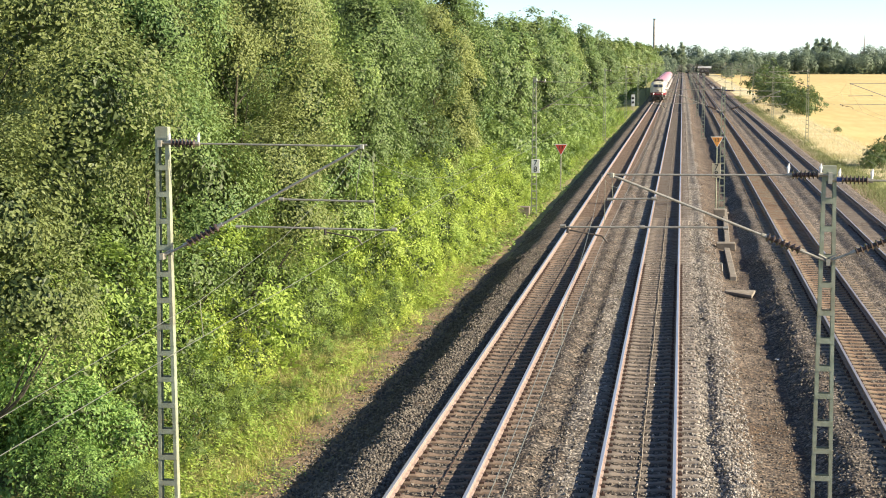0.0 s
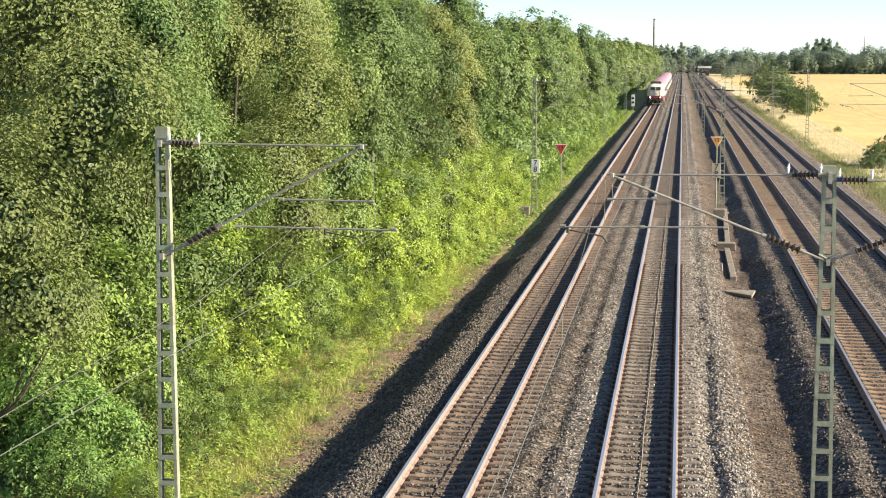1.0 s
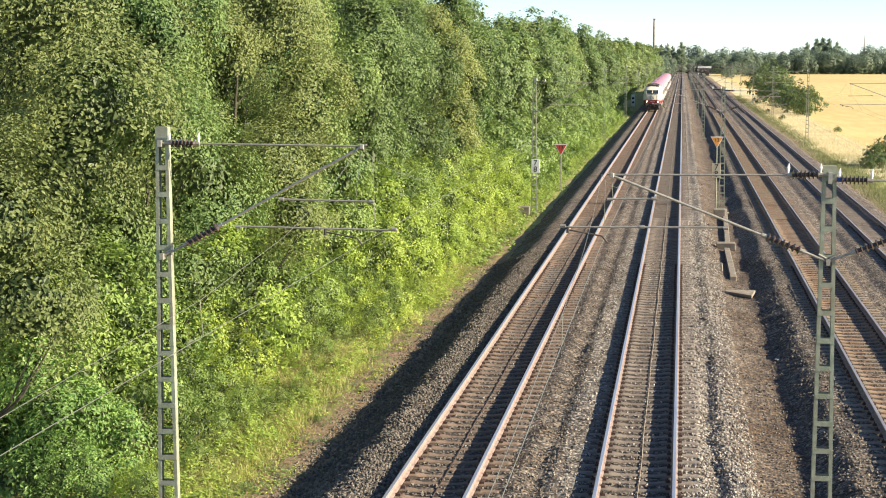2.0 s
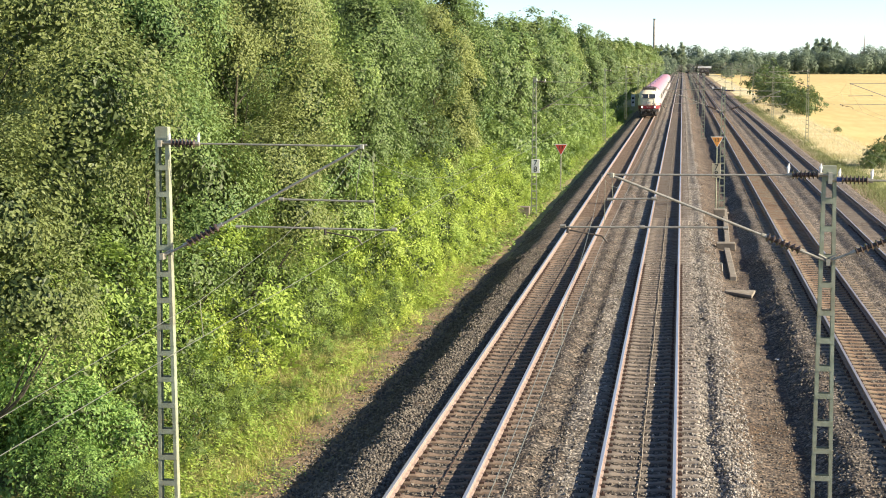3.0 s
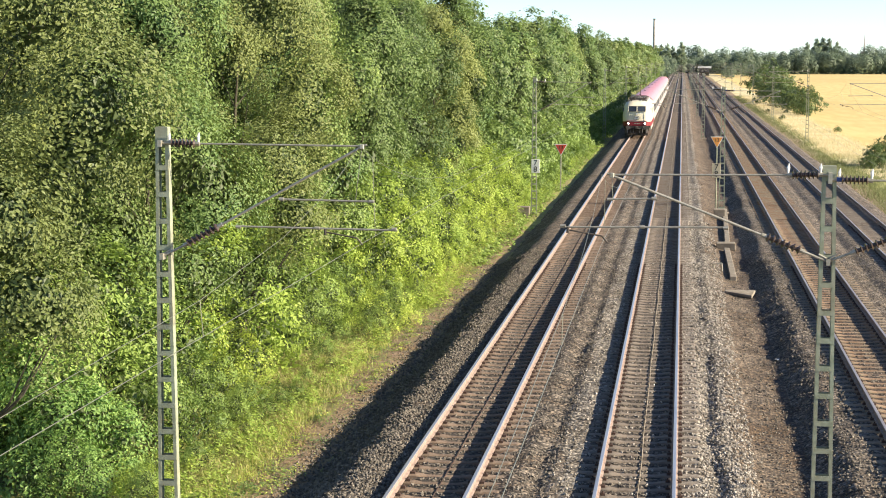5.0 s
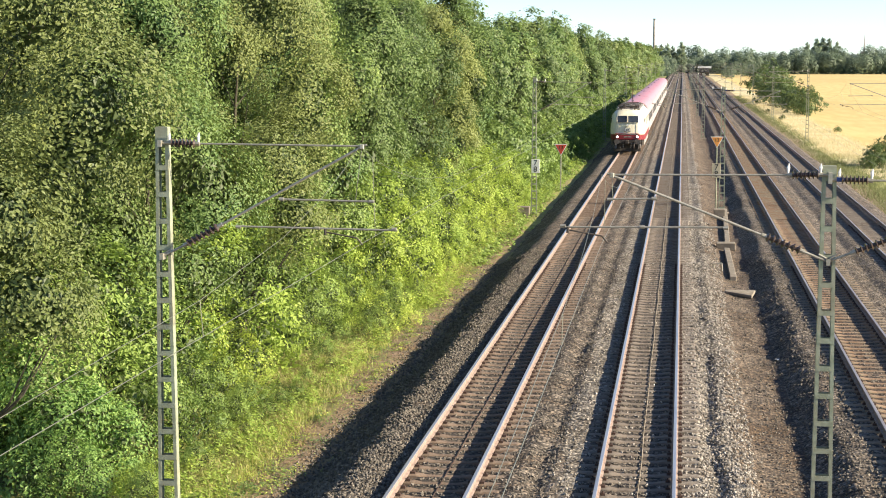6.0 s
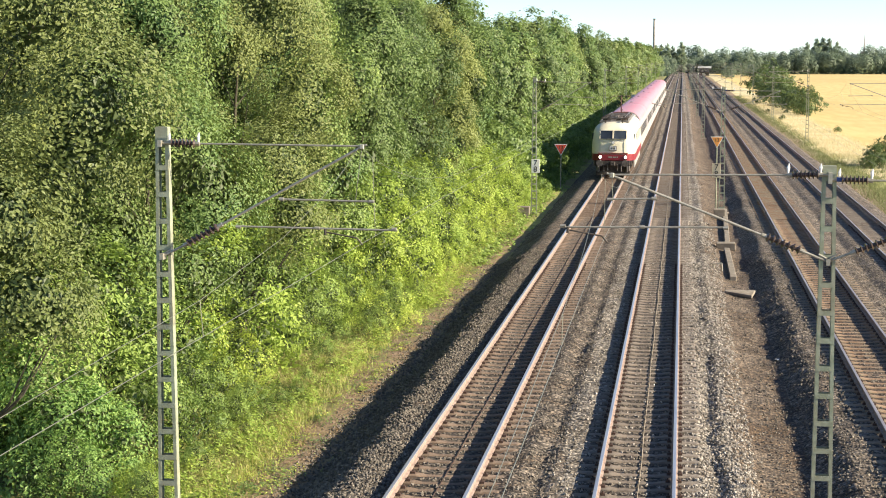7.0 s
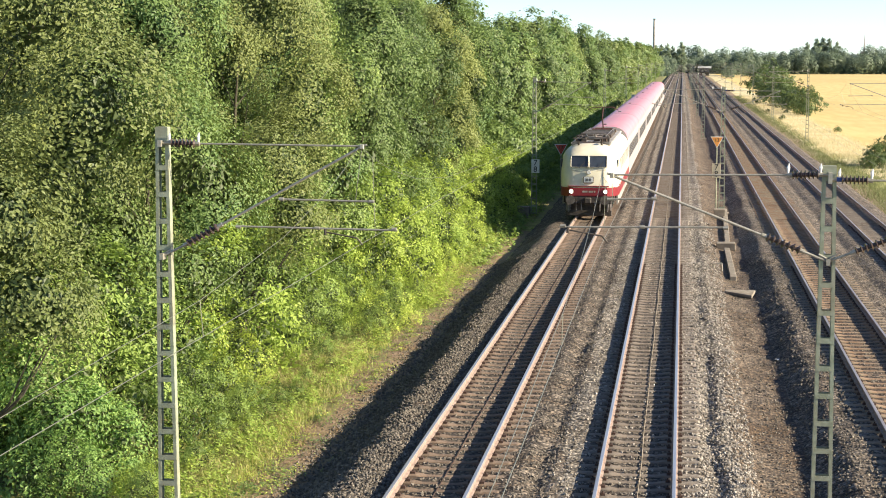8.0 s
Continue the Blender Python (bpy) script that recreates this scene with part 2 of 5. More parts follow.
# ---- mesh tools ----
def part(name, bm, material, parent=None, label="", m=None, smooth=False):
    """Links a bmesh as one mesh object, under a thing or a part."""
    me = bpy.data.meshes.new(name)
    bm.to_mesh(me)
    bm.free()
    for x in (material if isinstance(material, (list, tuple)) else [material]):
        me.materials.append(x)
    if smooth:
        me.shade_smooth()
    return place(name, me, parent, label, m)


def place(name, me, parent=None, label="", m=None):
    ob = new(name, me)
    if parent is not None:
        ob.parent = parent
    if m is not None:
        ob.matrix_basis = m
    if label:
        tagged(ob, label)
    return ob


def raw(name, verts, faces, material):
    """A mesh from arrays of vertices and faces."""
    me = bpy.data.meshes.new(name)
    me.from_pydata(verts.tolist() if hasattr(verts, "tolist") else verts, [], faces.tolist() if hasattr(faces, "tolist") else faces)
    for x in (material if isinstance(material, (list, tuple)) else [material]):
        me.materials.append(x)
    return me


def box(bm, x0, x1, y0, y1, z0, z1, mi=0, bev=0.0):
    r = bmesh.ops.create_cube(bm, size=1.0)
    vs = r["verts"]
    for v in vs:
        v.co = Vector(((x0 + x1) / 2 + v.co.x * (x1 - x0), (y0 + y1) / 2 + v.co.y * (y1 - y0), (z0 + z1) / 2 + v.co.z * (z1 - z0)))
    fs = list({f for v in vs for f in v.link_faces})
    for f in fs:
        f.material_index = mi
    if bev:
        es = list({e for v in vs for e in v.link_edges})
        bmesh.ops.bevel(bm, geom=es, offset=bev, segments=1, affect="EDGES", profile=0.5)
    return bm


def rod(bm, p0, p1, r0, r1=None, n=8, mi=0):
    """A round bar between two points."""
    r1 = r0 if r1 is None else r1
    p0, p1 = Vector(p0), Vector(p1)
    d = p1 - p0
    q = d.to_track_quat("Z", "Y").to_matrix().to_4x4()
    c = bmesh.ops.create_cone(bm, cap_ends=True, segments=n, radius1=r0, radius2=r1, depth=d.length, matrix=Matrix.Translation((p0 + p1) / 2) @ q)
    for v in c["verts"]:
        for f in v.link_faces:
            f.material_index = mi
    return bm


def B():
    return bmesh.new()


def empty(name, label, category, m=None, group="", kind=""):
    ob = new(name)
    if m is not None:
        ob.matrix_basis = m
    return tagged(ob, label, category, group, kind)


def loft(bm, rings, close=True, caps=True, mi=None):
    """Skins rings of points; mi(ring, k) gives each face's material."""
    vr = [[bm.verts.new(p) for p in r] for r in rings]
    n = len(rings[0])
    for i in range(len(rings) - 1):
        for k in range(n if close else n - 1):
            f = bm.faces.new((vr[i][k], vr[i][(k + 1) % n], vr[i + 1][(k + 1) % n], vr[i + 1][k]))
            if mi:
                f.material_index = mi(i, k)
    if caps:
        bm.faces.new(vr[0][::-1])
        bm.faces.new(vr[-1])
    bmesh.ops.recalc_face_normals(bm, faces=bm.faces)
    return bm


# ---- ground ----
def lerp_table(x, table):
    return float(np.interp(x, [a for a, _ in table], [b for _, b in table]))


GROUND = ((-400, -1.6), (-40, -1.6), (-13, -1.5), (-9.6, -1.05), (-8.2, -0.97), (-7.6, -1.1), (11.0, -1.0), (12.4, -0.95), (15.5, -1.0), (18.5, -1.05), (24, -1.2), (400, -1.2))
BED = ((-8.5, -1.16), (-7.8, -0.95), (-6.75, -0.30), (-6.45, -0.20), (-5.6, -0.185), (-5.45, -0.235), (-3.7, -0.235), (-3.2, -0.19), (-2.95, -0.25), (-2.75, -0.31), (-2.5, -0.235), (-2.2, -0.20), (-1.95, -0.235), (0.50, -0.24),
       (0.70, -0.33), (0.84, -0.37), (1.06, -0.25), (1.35, -0.31), (1.7, -0.50), (2.0, -0.58), (2.70, -0.66), (2.95, -0.62), (3.65, -0.25), (4.0, -0.24), (7.0, -0.24), (7.4, -0.35), (7.8, -0.24), (11.0, -0.24), (11.4, -0.36), (12.1, -0.95), (12.3, -1.10))


def ground_z(x, y=0.0):
    return lerp_table(x, GROUND) + 0.10 * noise.noise((x * 0.3, y * 0.25, 0)) * (1 if x < -9 or x > 12.5 else 0)


def bed_z(x, y):
    rail = min(abs(x - t) for t in TRACKS)
    free = min(1.0, max(0.0, (rail - 1.1) / 0.35))
    # heaps and furrows wander along the line
    z = lerp_table(x + free * (0.11 * noise.noise((y * 0.17, x * 0.3, 5.0)) + 0.10 * noise.noise((y * 1.1, x * 0.5, 8.0))), BED)
    if 0.55 < x < 1.3:
        z += 0.10 * min(1.0, max(0.0, (y - 44) / 12)) * max(0.0, 1 - abs(x - 0.84) / 0.3)
    if -3.2 < x < -2.4:
        z += 0.06 * (0.5 + noise.noise((y * 0.13, 2.0, 0)))
    if rail < 1.33 and x > -5.6 and not -3.75 < x < -3.3:
        z += 0.022 if rail > 0.9 else -0.004 if rail < 0.6 else -0.05
    k = 0.015 if rail < 1.35 else 0.05
    return z + k * noise.noise((x * 1.6, y * 0.9, 3.1)) + free * (0.035 * noise.noise((x * 0.7, y * 0.25, 9.0)) + 0.03 * noise.noise((x * 3.1, y * 2.4, 1.0)))


def sheet(name, xs, ys, zf, material, mi=None):
    v = [(x, y, zf(x, y)) for y in ys for x in xs]
    n = len(xs)
    f = [(j * n + i, j * n + i + 1, (j + 1) * n + i + 1, (j + 1) * n + i) for j in range(len(ys) - 1) for i in range(n - 1)]
    me = raw(name, v, f, material)
    me.shade_smooth()
    if mi:
        for p in me.polygons:
            p.material_index = mi(p.center)
    return new(name, me)


far_ys = [-60, -20, 0] + [20 + 1.5 * i for i in range(70)] + [125 + 6 * i for i in range(50)] + [430 + 40 * i for i in range(15)] + [1031, 1064, 1200, 1800, 3000, 4800]
g_xs = [-1500, -400, -120, -60, -30, -22] + [-18 + 0.5 * i for i in range(24)] + [-6, 11.0, 11.5, 12.0, 12.5] + [13 + 0.5 * i for i in range(24)] + [26, 32, 45, 80, 160, 400, 1500]


def ground_kind(c):
    edge = 19.5 + 1.2 * noise.noise((c.y * 0.08, 4, 0))
    if c.x > edge and c.y < 1062:
        return 1
    if c.x > 13.7 + max(0.0, 165 - c.y) * 0.05 + 0.6 * noise.noise((c.y * 0.11, 1, 0)) and c.x <= edge and c.y < 1062:
        return 2
    if -9.35 + 0.6 * noise.noise((c.y * 0.4, 7, 0)) < c.x < -8 and c.y < 90 or 11 < c.x < 13.3:
        return 3
    return 0


ground = sheet("ground", g_xs, far_ys, ground_z, [M["ground"], M["wheat"], M["straw"], M["dirt"]], ground_kind)
tagged(ground, "flat open land with grass verge and golden wheat field", "ground", kind="structure")
def bed_kind(c):
    w = 0.25 * noise.noise((c.x, c.y * 0.15, 2))
    if 1.25 + w < c.x < 2.5 + w:
        return 1
    if min(abs(c.x - TRACKS[k]) for k in (0, 1, 3)) < 0.68:
        return 4
    if 4.65 < c.x < 6.2 or 2.5 + w < c.x < 2.95:
        return 3
    return 2 if 0.05 < c.x < 1.25 + w or -2.45 + w < c.x < -1.85 + w else 0


bx = np.arange(-8.4, 12.31, 0.13)
b_ys = [-80, -40, 0, 12, 20] + [26 + 0.25 * i for i in range(140)] + [61 + 1.0 * i for i in range(60)] + [121 + 5 * i for i in range(60)] + [440, 600, 900, 1500]
bed = sheet("ballast_bed", [float(x) for x in bx], b_ys, bed_z, [M["ballast"], M["cess"], M["ballast_light"], M["ballast_rust"], M["ballast_oily"]], bed_kind)
tagged(bed, "grey-brown crushed stone ballast bed under four tracks", "ballast", kind="structure")


# ---- tracks ----
def rail_mesh(y0, y1, head):
    prof = [(-0.07, -0.172), (0.07, -0.172), (0.07, -0.160), (0.012, -0.140), (0.010, -0.048), (0.036, -0.036), (0.036, -0.006), (0.030, 0.0),
            (-0.030, 0.0), (-0.036, -0.006), (-0.036, -0.036), (-0.010, -0.048), (-0.012, -0.140), (-0.07, -0.160)]
    bm = B()
    ys = [y0, 60, 120, 300, y1]
    loft(bm, [[(x, y, z) for x, z in prof] for y in ys], mi=lambda i, k: 1 if k in (6, 7, 8) else 0)
    me = bpy.data.meshes.new("rail")
    bm.to_mesh(me)
    bm.free()
    me.materials.append(M["rail"])
    me.materials.append(head)
    return me


def sleeper_mesh():
    """A prestressed concrete sleeper, thinner in its middle."""
    bm = B()
    st = [(-1.30, 0.100, 0.0), (-1.24, 0.115, 0.015), (-0.95, 0.13, 0.02), (-0.55, 0.13, 0.02), (-0.35, 0.11, -0.012), (0.35, 0.11, -0.012), (0.55, 0.13, 0.02), (0.95, 0.13, 0.02), (1.24, 0.115, 0.015), (1.30, 0.10, 0.0)]
    rings = []
    for x, w, up in st:
        t = -0.215 + up
        rings.append([(x, -w, -0.40), (x, -w * 0.92, t - 0.03), (x, -w * 0.75, t), (x, w * 0.75, t), (x, w * 0.92, t - 0.03), (x, w, -0.40)])
    loft(bm, rings)
    me = bpy.data.meshes.new("sleeper")
    bm.to_mesh(me)
    bm.free()
    return me


def clip_mesh():
    bm = B()
    box(bm, -0.16, 0.16, -0.075, 0.075, -0.198, -0.186)
    for s in (-1, 1):
        box(bm, s * 0.115 - 0.045, s * 0.115 + 0.045, -0.05, 0.05, -0.186, -0.150)
        rod(bm, (s * 0.12, 0, -0.15), (s * 0.12, 0, -0.115), 0.018, n=6)
    me = bpy.data.meshes.new("rail_clip")
    bm.to_mesh(me)
    bm.free()
    me.materials.append(M["clip"])
    return me


def tracks():
    rms, sm0, cm = [rail_mesh(-80, 1500, M[k]) for k in ("railhead", "railhead_dull")], sleeper_mesh(), clip_mesh()
    tints = [mat("sleeper_brown", (0.18, 0.13, 0.095), (0.26, 0.195, 0.145), 7, 0.9, bump=0.4, bscale=60, c3=(0.15, 0.10, 0.07), scale3=2.5, mix3=0.7, objrand=0.15),
             M["sleeper"],
             mat("sleeper_rusty", (0.205, 0.165, 0.118), (0.29, 0.24, 0.172), 7, 0.9, bump=0.4, bscale=60, c3=(0.24, 0.13, 0.07), scale3=2.5, mix3=0.7, objrand=0.15), M["sleeper"]]
    for i, tx in enumerate(TRACKS):
        tr = empty("railway_track", "straight steel rails on %s concrete sleepers in ballast" % ("brownish", "grey", "rust-stained", "grey")[i], "railway track", pose(tx, 0, 0), "parallel tracks", "structure")
        for s in (-1, 1):
            place("rail", rms[i // 2], tr, "rusty rail with worn bright head", pose(s * 0.7525, 0, 0))
        if i < 2:
            bm = B()
            ys = [14 + 3.0 * k for k in range(60)]
            loft(bm, [[(0.05 + 0.012 * math.sin(y * 1.3) + 0.011 * math.cos(k * 1.571), y, -0.212 + 0.011 * math.sin(k * 1.571)) for k in range(4)] for y in ys])
            part("line_cable", bm, M["concrete"] if i else M["clip"], tr, "thin pale cable along the track centre" if i else "thin dark cable along the track centre")
        sm = sm0.copy()
        sm.materials.append(tints[i])
        start = 25.0 if i != 3 else 52.0
        n_parts = 110 if i != 3 else 60
        rnd = random.Random(i)
        for k in range(n_parts):
            y = start + 0.6 * k
            s = place("sleeper", sm, tr, "", pose(rnd.uniform(-0.015, 0.015), y, rnd.uniform(-0.006, 0.004), 0, 0, rnd.uniform(-0.4, 0.4)))
            if k < 75:
                for q in (-1, 1):
                    place("rail_clip", cm, s, "", pose(q * 0.7525, 0, 0))
        vs, fs = [], []
        mv = np.array([(x, y * (1.0 if z < -0.3 else 0.8), z) for x in (-1.3, 1.3) for y, z in ((-0.13, -0.36), (-0.13, -0.205), (0.13, -0.205), (0.13, -0.36))])
        mf = [(0, 1, 5, 4), (1, 2, 6, 5), (2, 3, 7, 6), (0, 3, 2, 1), (4, 5, 6, 7)]
        for k in list(range(-int((start + 70) / 0.6), 0)) + list(range(n_parts, n_parts + 300)):
            o = len(vs)
            vs += (mv + np.array((0, start + 0.6 * k, 0))).tolist()
            fs += [tuple(o + a for a in p) for p in mf]
        far = place("far_sleepers", raw("far_sleepers", vs, fs, tints[i]), tr)
        tagged(far, kind="stuff")


def loose_stones():
    """Crushed stones lying on the near ballast: grey-brown ones, and pale fresh ones in two strips."""
    rng = np.random.default_rng(5)
    n = 56000
    y = 29 + 46 * rng.random(n) ** 1.6
    x = -8.6 + 20.4 * rng.random(n)
    # more of them on the shoulder and its foot
    x = np.concatenate([x, -9.0 + 3.3 * rng.random(16000) ** 0.6])
    y = np.concatenate([y, 29 + 46 * rng.random(16000) ** 1.6])
    # and fresh ones heaped beside the second track
    x = np.concatenate([x, 0.06 + 1.6 * rng.random(11000)])
    y = np.concatenate([y, 29 + 60 * rng.random(11000) ** 1.6])
    keep = (x > -0.405 * y) & (x < 0.13 * y + 0.6)
    x, y = x[keep], y[keep]
    base = np.array([(1, 0, 0), (-1, 0, 0), (0, 1, 0), (0, -1, 0), (0, 0, 1), (0, 0, -0.6)], float)
    tri = np.array([(0, 2, 4), (2, 1, 4), (1, 3, 4), (3, 0, 4), (2, 0, 5), (1, 2, 5), (3, 1, 5), (0, 3, 5)])
    heaps = {"grey": ([], []), "pale": ([], [])}
    for a, b in zip(x, y):
        d = min(abs(a - t) for t in TRACKS)
        if d < 1.32 and a > -5.55 and abs(((b - 25.0) / 0.6 + 0.5) % 1 - 0.5) < 0.25:
            continue
        if abs(d - 0.7525) < 0.1 or (1.7 < a < 2.9 and rng.random() < 0.5):
            continue
        pale = -1.3 < a < -0.3 and rng.random() < 0.3 or 0.05 < a < 1.75 and rng.random() < 0.75 or -2.5 < a < -1.8 and rng.random() < 0.6
        vs, fs = heaps["pale" if pale else "grey"]
        s = rng.uniform(0.02, 0.046)
        q, _ = np.linalg.qr(rng.normal(size=(3, 3)))
        fs.append(tri + 6 * len(vs))
        vs.append((base * s * rng.uniform(0.6, 1.25, size=(6, 1))) @ q + (a, b, max(bed_z(a, b), ground_z(a, b) if a < -7.6 else -9) + s * 0.3))
    for key, label in (("grey", "loose grey and brown crushed ballast stones"), ("pale", "loose pale fresh ballast stones between the tracks")):
        vs, fs = heaps[key]
        ob = new("ballast_stones", raw("ballast_stones", np.concatenate(vs), np.concatenate(fs), M["stone" if key == "grey" else "stone_pale"]))
        tagged(ob, label, "gravel", kind="stuff")


# ---- plants ----
def leaves(centers, normals, size, rng, fold=0.25, tri=False):
    """Kite-shaped leaves, each bent along its rib, at the places given; plain three-cornered ones for far plants."""
    n = len(centers)
    up = rng.normal(size=(n, 3))
    nn = normals + 0.22 * rng.normal(size=(n, 3))
    nn /= np.linalg.norm(nn, axis=1, keepdims=True)
    t = np.cross(nn, up)
    t /= np.linalg.norm(t, axis=1, keepdims=True) + 1e-9
    b = np.cross(nn, t)
    s = (size * rng.uniform(0.6, 1.3, n))[:, None]
    if tri:
        v = np.empty((n, 3, 3))
        v[:, 0] = centers - t * s
        v[:, 1] = centers + t * s * 0.7 + b * s * 0.7
        v[:, 2] = centers + t * s * 0.6 - b * s * 0.75 + nn * s * fold
        return v.reshape(-1, 3), np.arange(3 * n).reshape(-1, 3)
    v = np.empty((n, 4, 3))
    v[:, 0] = centers - t * s
    v[:, 1] = centers + b * s * 0.62 + nn * s * fold
    v[:, 2] = centers + t * s
    v[:, 3] = centers - b * s * 0.62 + nn * s * fold
    i = np.arange(n)[:, None] * 4
    f = np.concatenate([i + (0, 1, 2), i + (0, 2, 3)])
    return v.reshape(-1, 3), f


def unit(a):
    return a / (np.linalg.norm(a, axis=1, keepdims=True) + 1e-9)


def crown_mesh(name, seed, h0, h1, rad, n_lobe, n_leaf, size, material, edge=False, tuft=0.30, tri=False, per=45):
    """A crown of upright boughs; each bough is skinned with leafy tufts, with dark hollows between.
    edge: a tree of the wood's rim, leafy on its open side and bare towards the wood."""
    rng = np.random.default_rng(seed)
    C, R, E = [], [], []
    for k in range(n_lobe):
        u = (k + 0.5 + 0.6 * (rng.random() - 0.5)) / n_lobe
        z = h0 + (h1 - h0) * (0.06 + 0.84 * u)
        prof = rad * (0.70 + 0.30 * math.sin(math.pi * min(1, 0.1 + u * 0.8))) * (1 - max(0.0, u - 0.5) ** 1.6 * 2.1)
        a = k * 2.39996 + rng.normal() * 0.45
        lr = rad * rng.uniform(0.38, 0.64) * (1 - 0.4 * max(0, u - 0.6))
        r = max(0.0, prof - lr * 0.6) * rng.uniform(0.75, 1.3)
        C.append((r * math.cos(a), r * math.sin(a), z))
        R.append(lr)
        E.append(rng.uniform(0.95, 1.45))
    C.append((0, 0, h1 - rad * 0.36))
    R.append(rad * 0.34)
    E.append(1.2)
    C, R, E = np.array(C), np.array(R), np.array(E)
    nt = max(12, n_leaf // per)
    over = 8 * nt
    w = rng.choice(len(R), over, p=R ** 2 / (R ** 2).sum())
    td = unit(rng.normal(size=(over, 3)))
    wave = np.sin(td[:, 0] * 4 + w * 1.7) * np.sin(td[:, 1] * 4 + w * 2.3) + 0.75 * np.sin(td[:, 2] * 5.5 + 2.2 * np.sin(td[:, 0] * 3 + w) + w)
    lump = 1 + 0.22 * wave
    stretch = np.stack([np.ones(over), np.ones(over), E[w]], 1)
    tc = C[w] + td * (R[w] * lump * rng.uniform(0.86, 1.06, over))[:, None] * stretch
    keep = np.ones(over, bool)
    for j in range(len(R)):
        q = np.linalg.norm((tc - C[j]) / (R[j], R[j], R[j] * E[j]), axis=1)
        keep &= (q > 0.84) | (w == j)
    # the undersides of boughs and the hollows in them stay thin
    keep &= (td[:, 2] > -0.35) | (rng.random(over) < 0.2)
    keep &= (wave > -0.1) | (rng.random(over) < 0.08)
    if edge:
        open_side = td[:, 0] * 0.62 - td[:, 1] * 0.78 + 0.5 * (C[w, 0] * 0.62 - C[w, 1] * 0.78) / rad
        keep &= (open_side > -0.30) | (rng.random(over) < 0.12)
    idx = np.nonzero(keep)[0][:nt]
    tc, td = tc[idx], td[idx]
    nt = len(idx)
    grow = rng.uniform(0.6, 1.35, nt)
    axis = unit(td + (0, 0, 0.45) + 0.35 * rng.normal(size=(nt, 3)))
    v = rng.choice(nt, n_leaf, p=grow ** 2 / (grow ** 2).sum())
    o = rng.normal(size=(n_leaf, 3)) * 0.55
    along = (o * axis[v]).sum(1, keepdims=True)
    flat = o - along * axis[v]
    p = tc[v] + (flat + axis[v] * (along * 0.5 - 0.28 * (flat ** 2).sum(1, keepdims=True))) * (tuft * grow[v])[:, None]
    nrm = 0.5 * td[v] + 0.45 * axis[v] + 0.55 * flat + 0.16 * rng.normal(size=(n_leaf, 3)) + (0, 0, 0.2)
    # broad leaves deep inside, which close the view through
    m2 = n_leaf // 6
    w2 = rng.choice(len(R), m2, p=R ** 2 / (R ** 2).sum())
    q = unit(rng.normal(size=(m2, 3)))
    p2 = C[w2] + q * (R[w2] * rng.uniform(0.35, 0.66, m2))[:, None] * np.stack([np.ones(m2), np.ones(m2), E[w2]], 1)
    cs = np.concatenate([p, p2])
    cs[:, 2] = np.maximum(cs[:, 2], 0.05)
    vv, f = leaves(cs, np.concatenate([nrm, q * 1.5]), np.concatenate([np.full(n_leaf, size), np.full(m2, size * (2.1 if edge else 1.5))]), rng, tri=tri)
    me = raw(name, vv, f, [material, M["leaf_shade"]])
    # inner leaves take the dark green that paints in crown shade, save on far plants
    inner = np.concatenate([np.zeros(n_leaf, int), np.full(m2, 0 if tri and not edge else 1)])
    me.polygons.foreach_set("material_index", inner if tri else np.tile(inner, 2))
    return me


def trunk_mesh(seed, h, r, rad, limbs=12, sides=8):
    """A tapered, bent trunk with rising limbs."""
    rnd = random.Random(seed)
    bm = B()
    pts = [Vector((0, 0, -0.3))]
    for i in range(6):
        pts.append(pts[-1] + Vector((rnd.uniform(-0.2, 0.2), rnd.uniform(-0.2, 0.2), (h + 0.3) / 6)))
    for i in range(6):
        rod(bm, pts[i], pts[i + 1], r * (1 - i / 6.5), r * (1 - (i + 1) / 6.5), sides)
    for k in range(limbs):
        j = 1 + k % 5
        a = k * 2.4 + rnd.random()
        o = Vector((math.cos(a), math.sin(a), 0)) * rad * 0.5 + Vector((0, 0, h * 0.10))
        mid = pts[j] + o * 0.6
        rod(bm, pts[j], mid, r * 0.4 * (1 - j / 8), r * 0.25 * (1 - j / 8), 4)
        rod(bm, mid, mid + o * 0.7 + Vector((0, 0, h * 0.06)), r * 0.25 * (1 - j / 8), 0.01, 4)
    me = bpy.data.meshes.new("trunk")
    bm.to_mesh(me)
    bm.free()
    me.materials.append(M["bark"])
    return me


def make_tree(name, label, seed, h, rad, n_clump, n_leaf, size, material, h0=0.4, edge=False, category="tree", group="tree row beside the line", tuft=0.30, tri=False, per=45):
    t = empty(name, label, category, None, group)
    place("trunk", trunk_mesh(seed, h * 0.86, max(0.03, 0.009 * h), rad, *((5, 5) if category != "tree" or tri else (12, 8))), t)
    place("crown", crown_mesh("crown", seed, h0, h, rad, n_clump, n_leaf, size, material, edge, tuft, tri, per), t)
    return t


def put(protos, used, which, m, scale=1.0):
    """Sets a first or a further copy of a plant at its place."""
    ob = protos[which]
    if which not in used:
        used.add(which)
        ob.matrix_basis = m @ Matrix.Scale(scale, 4)
        return ob
    c = copy_thing(ob, m)
    c.scale = (scale, scale, scale)
    return c


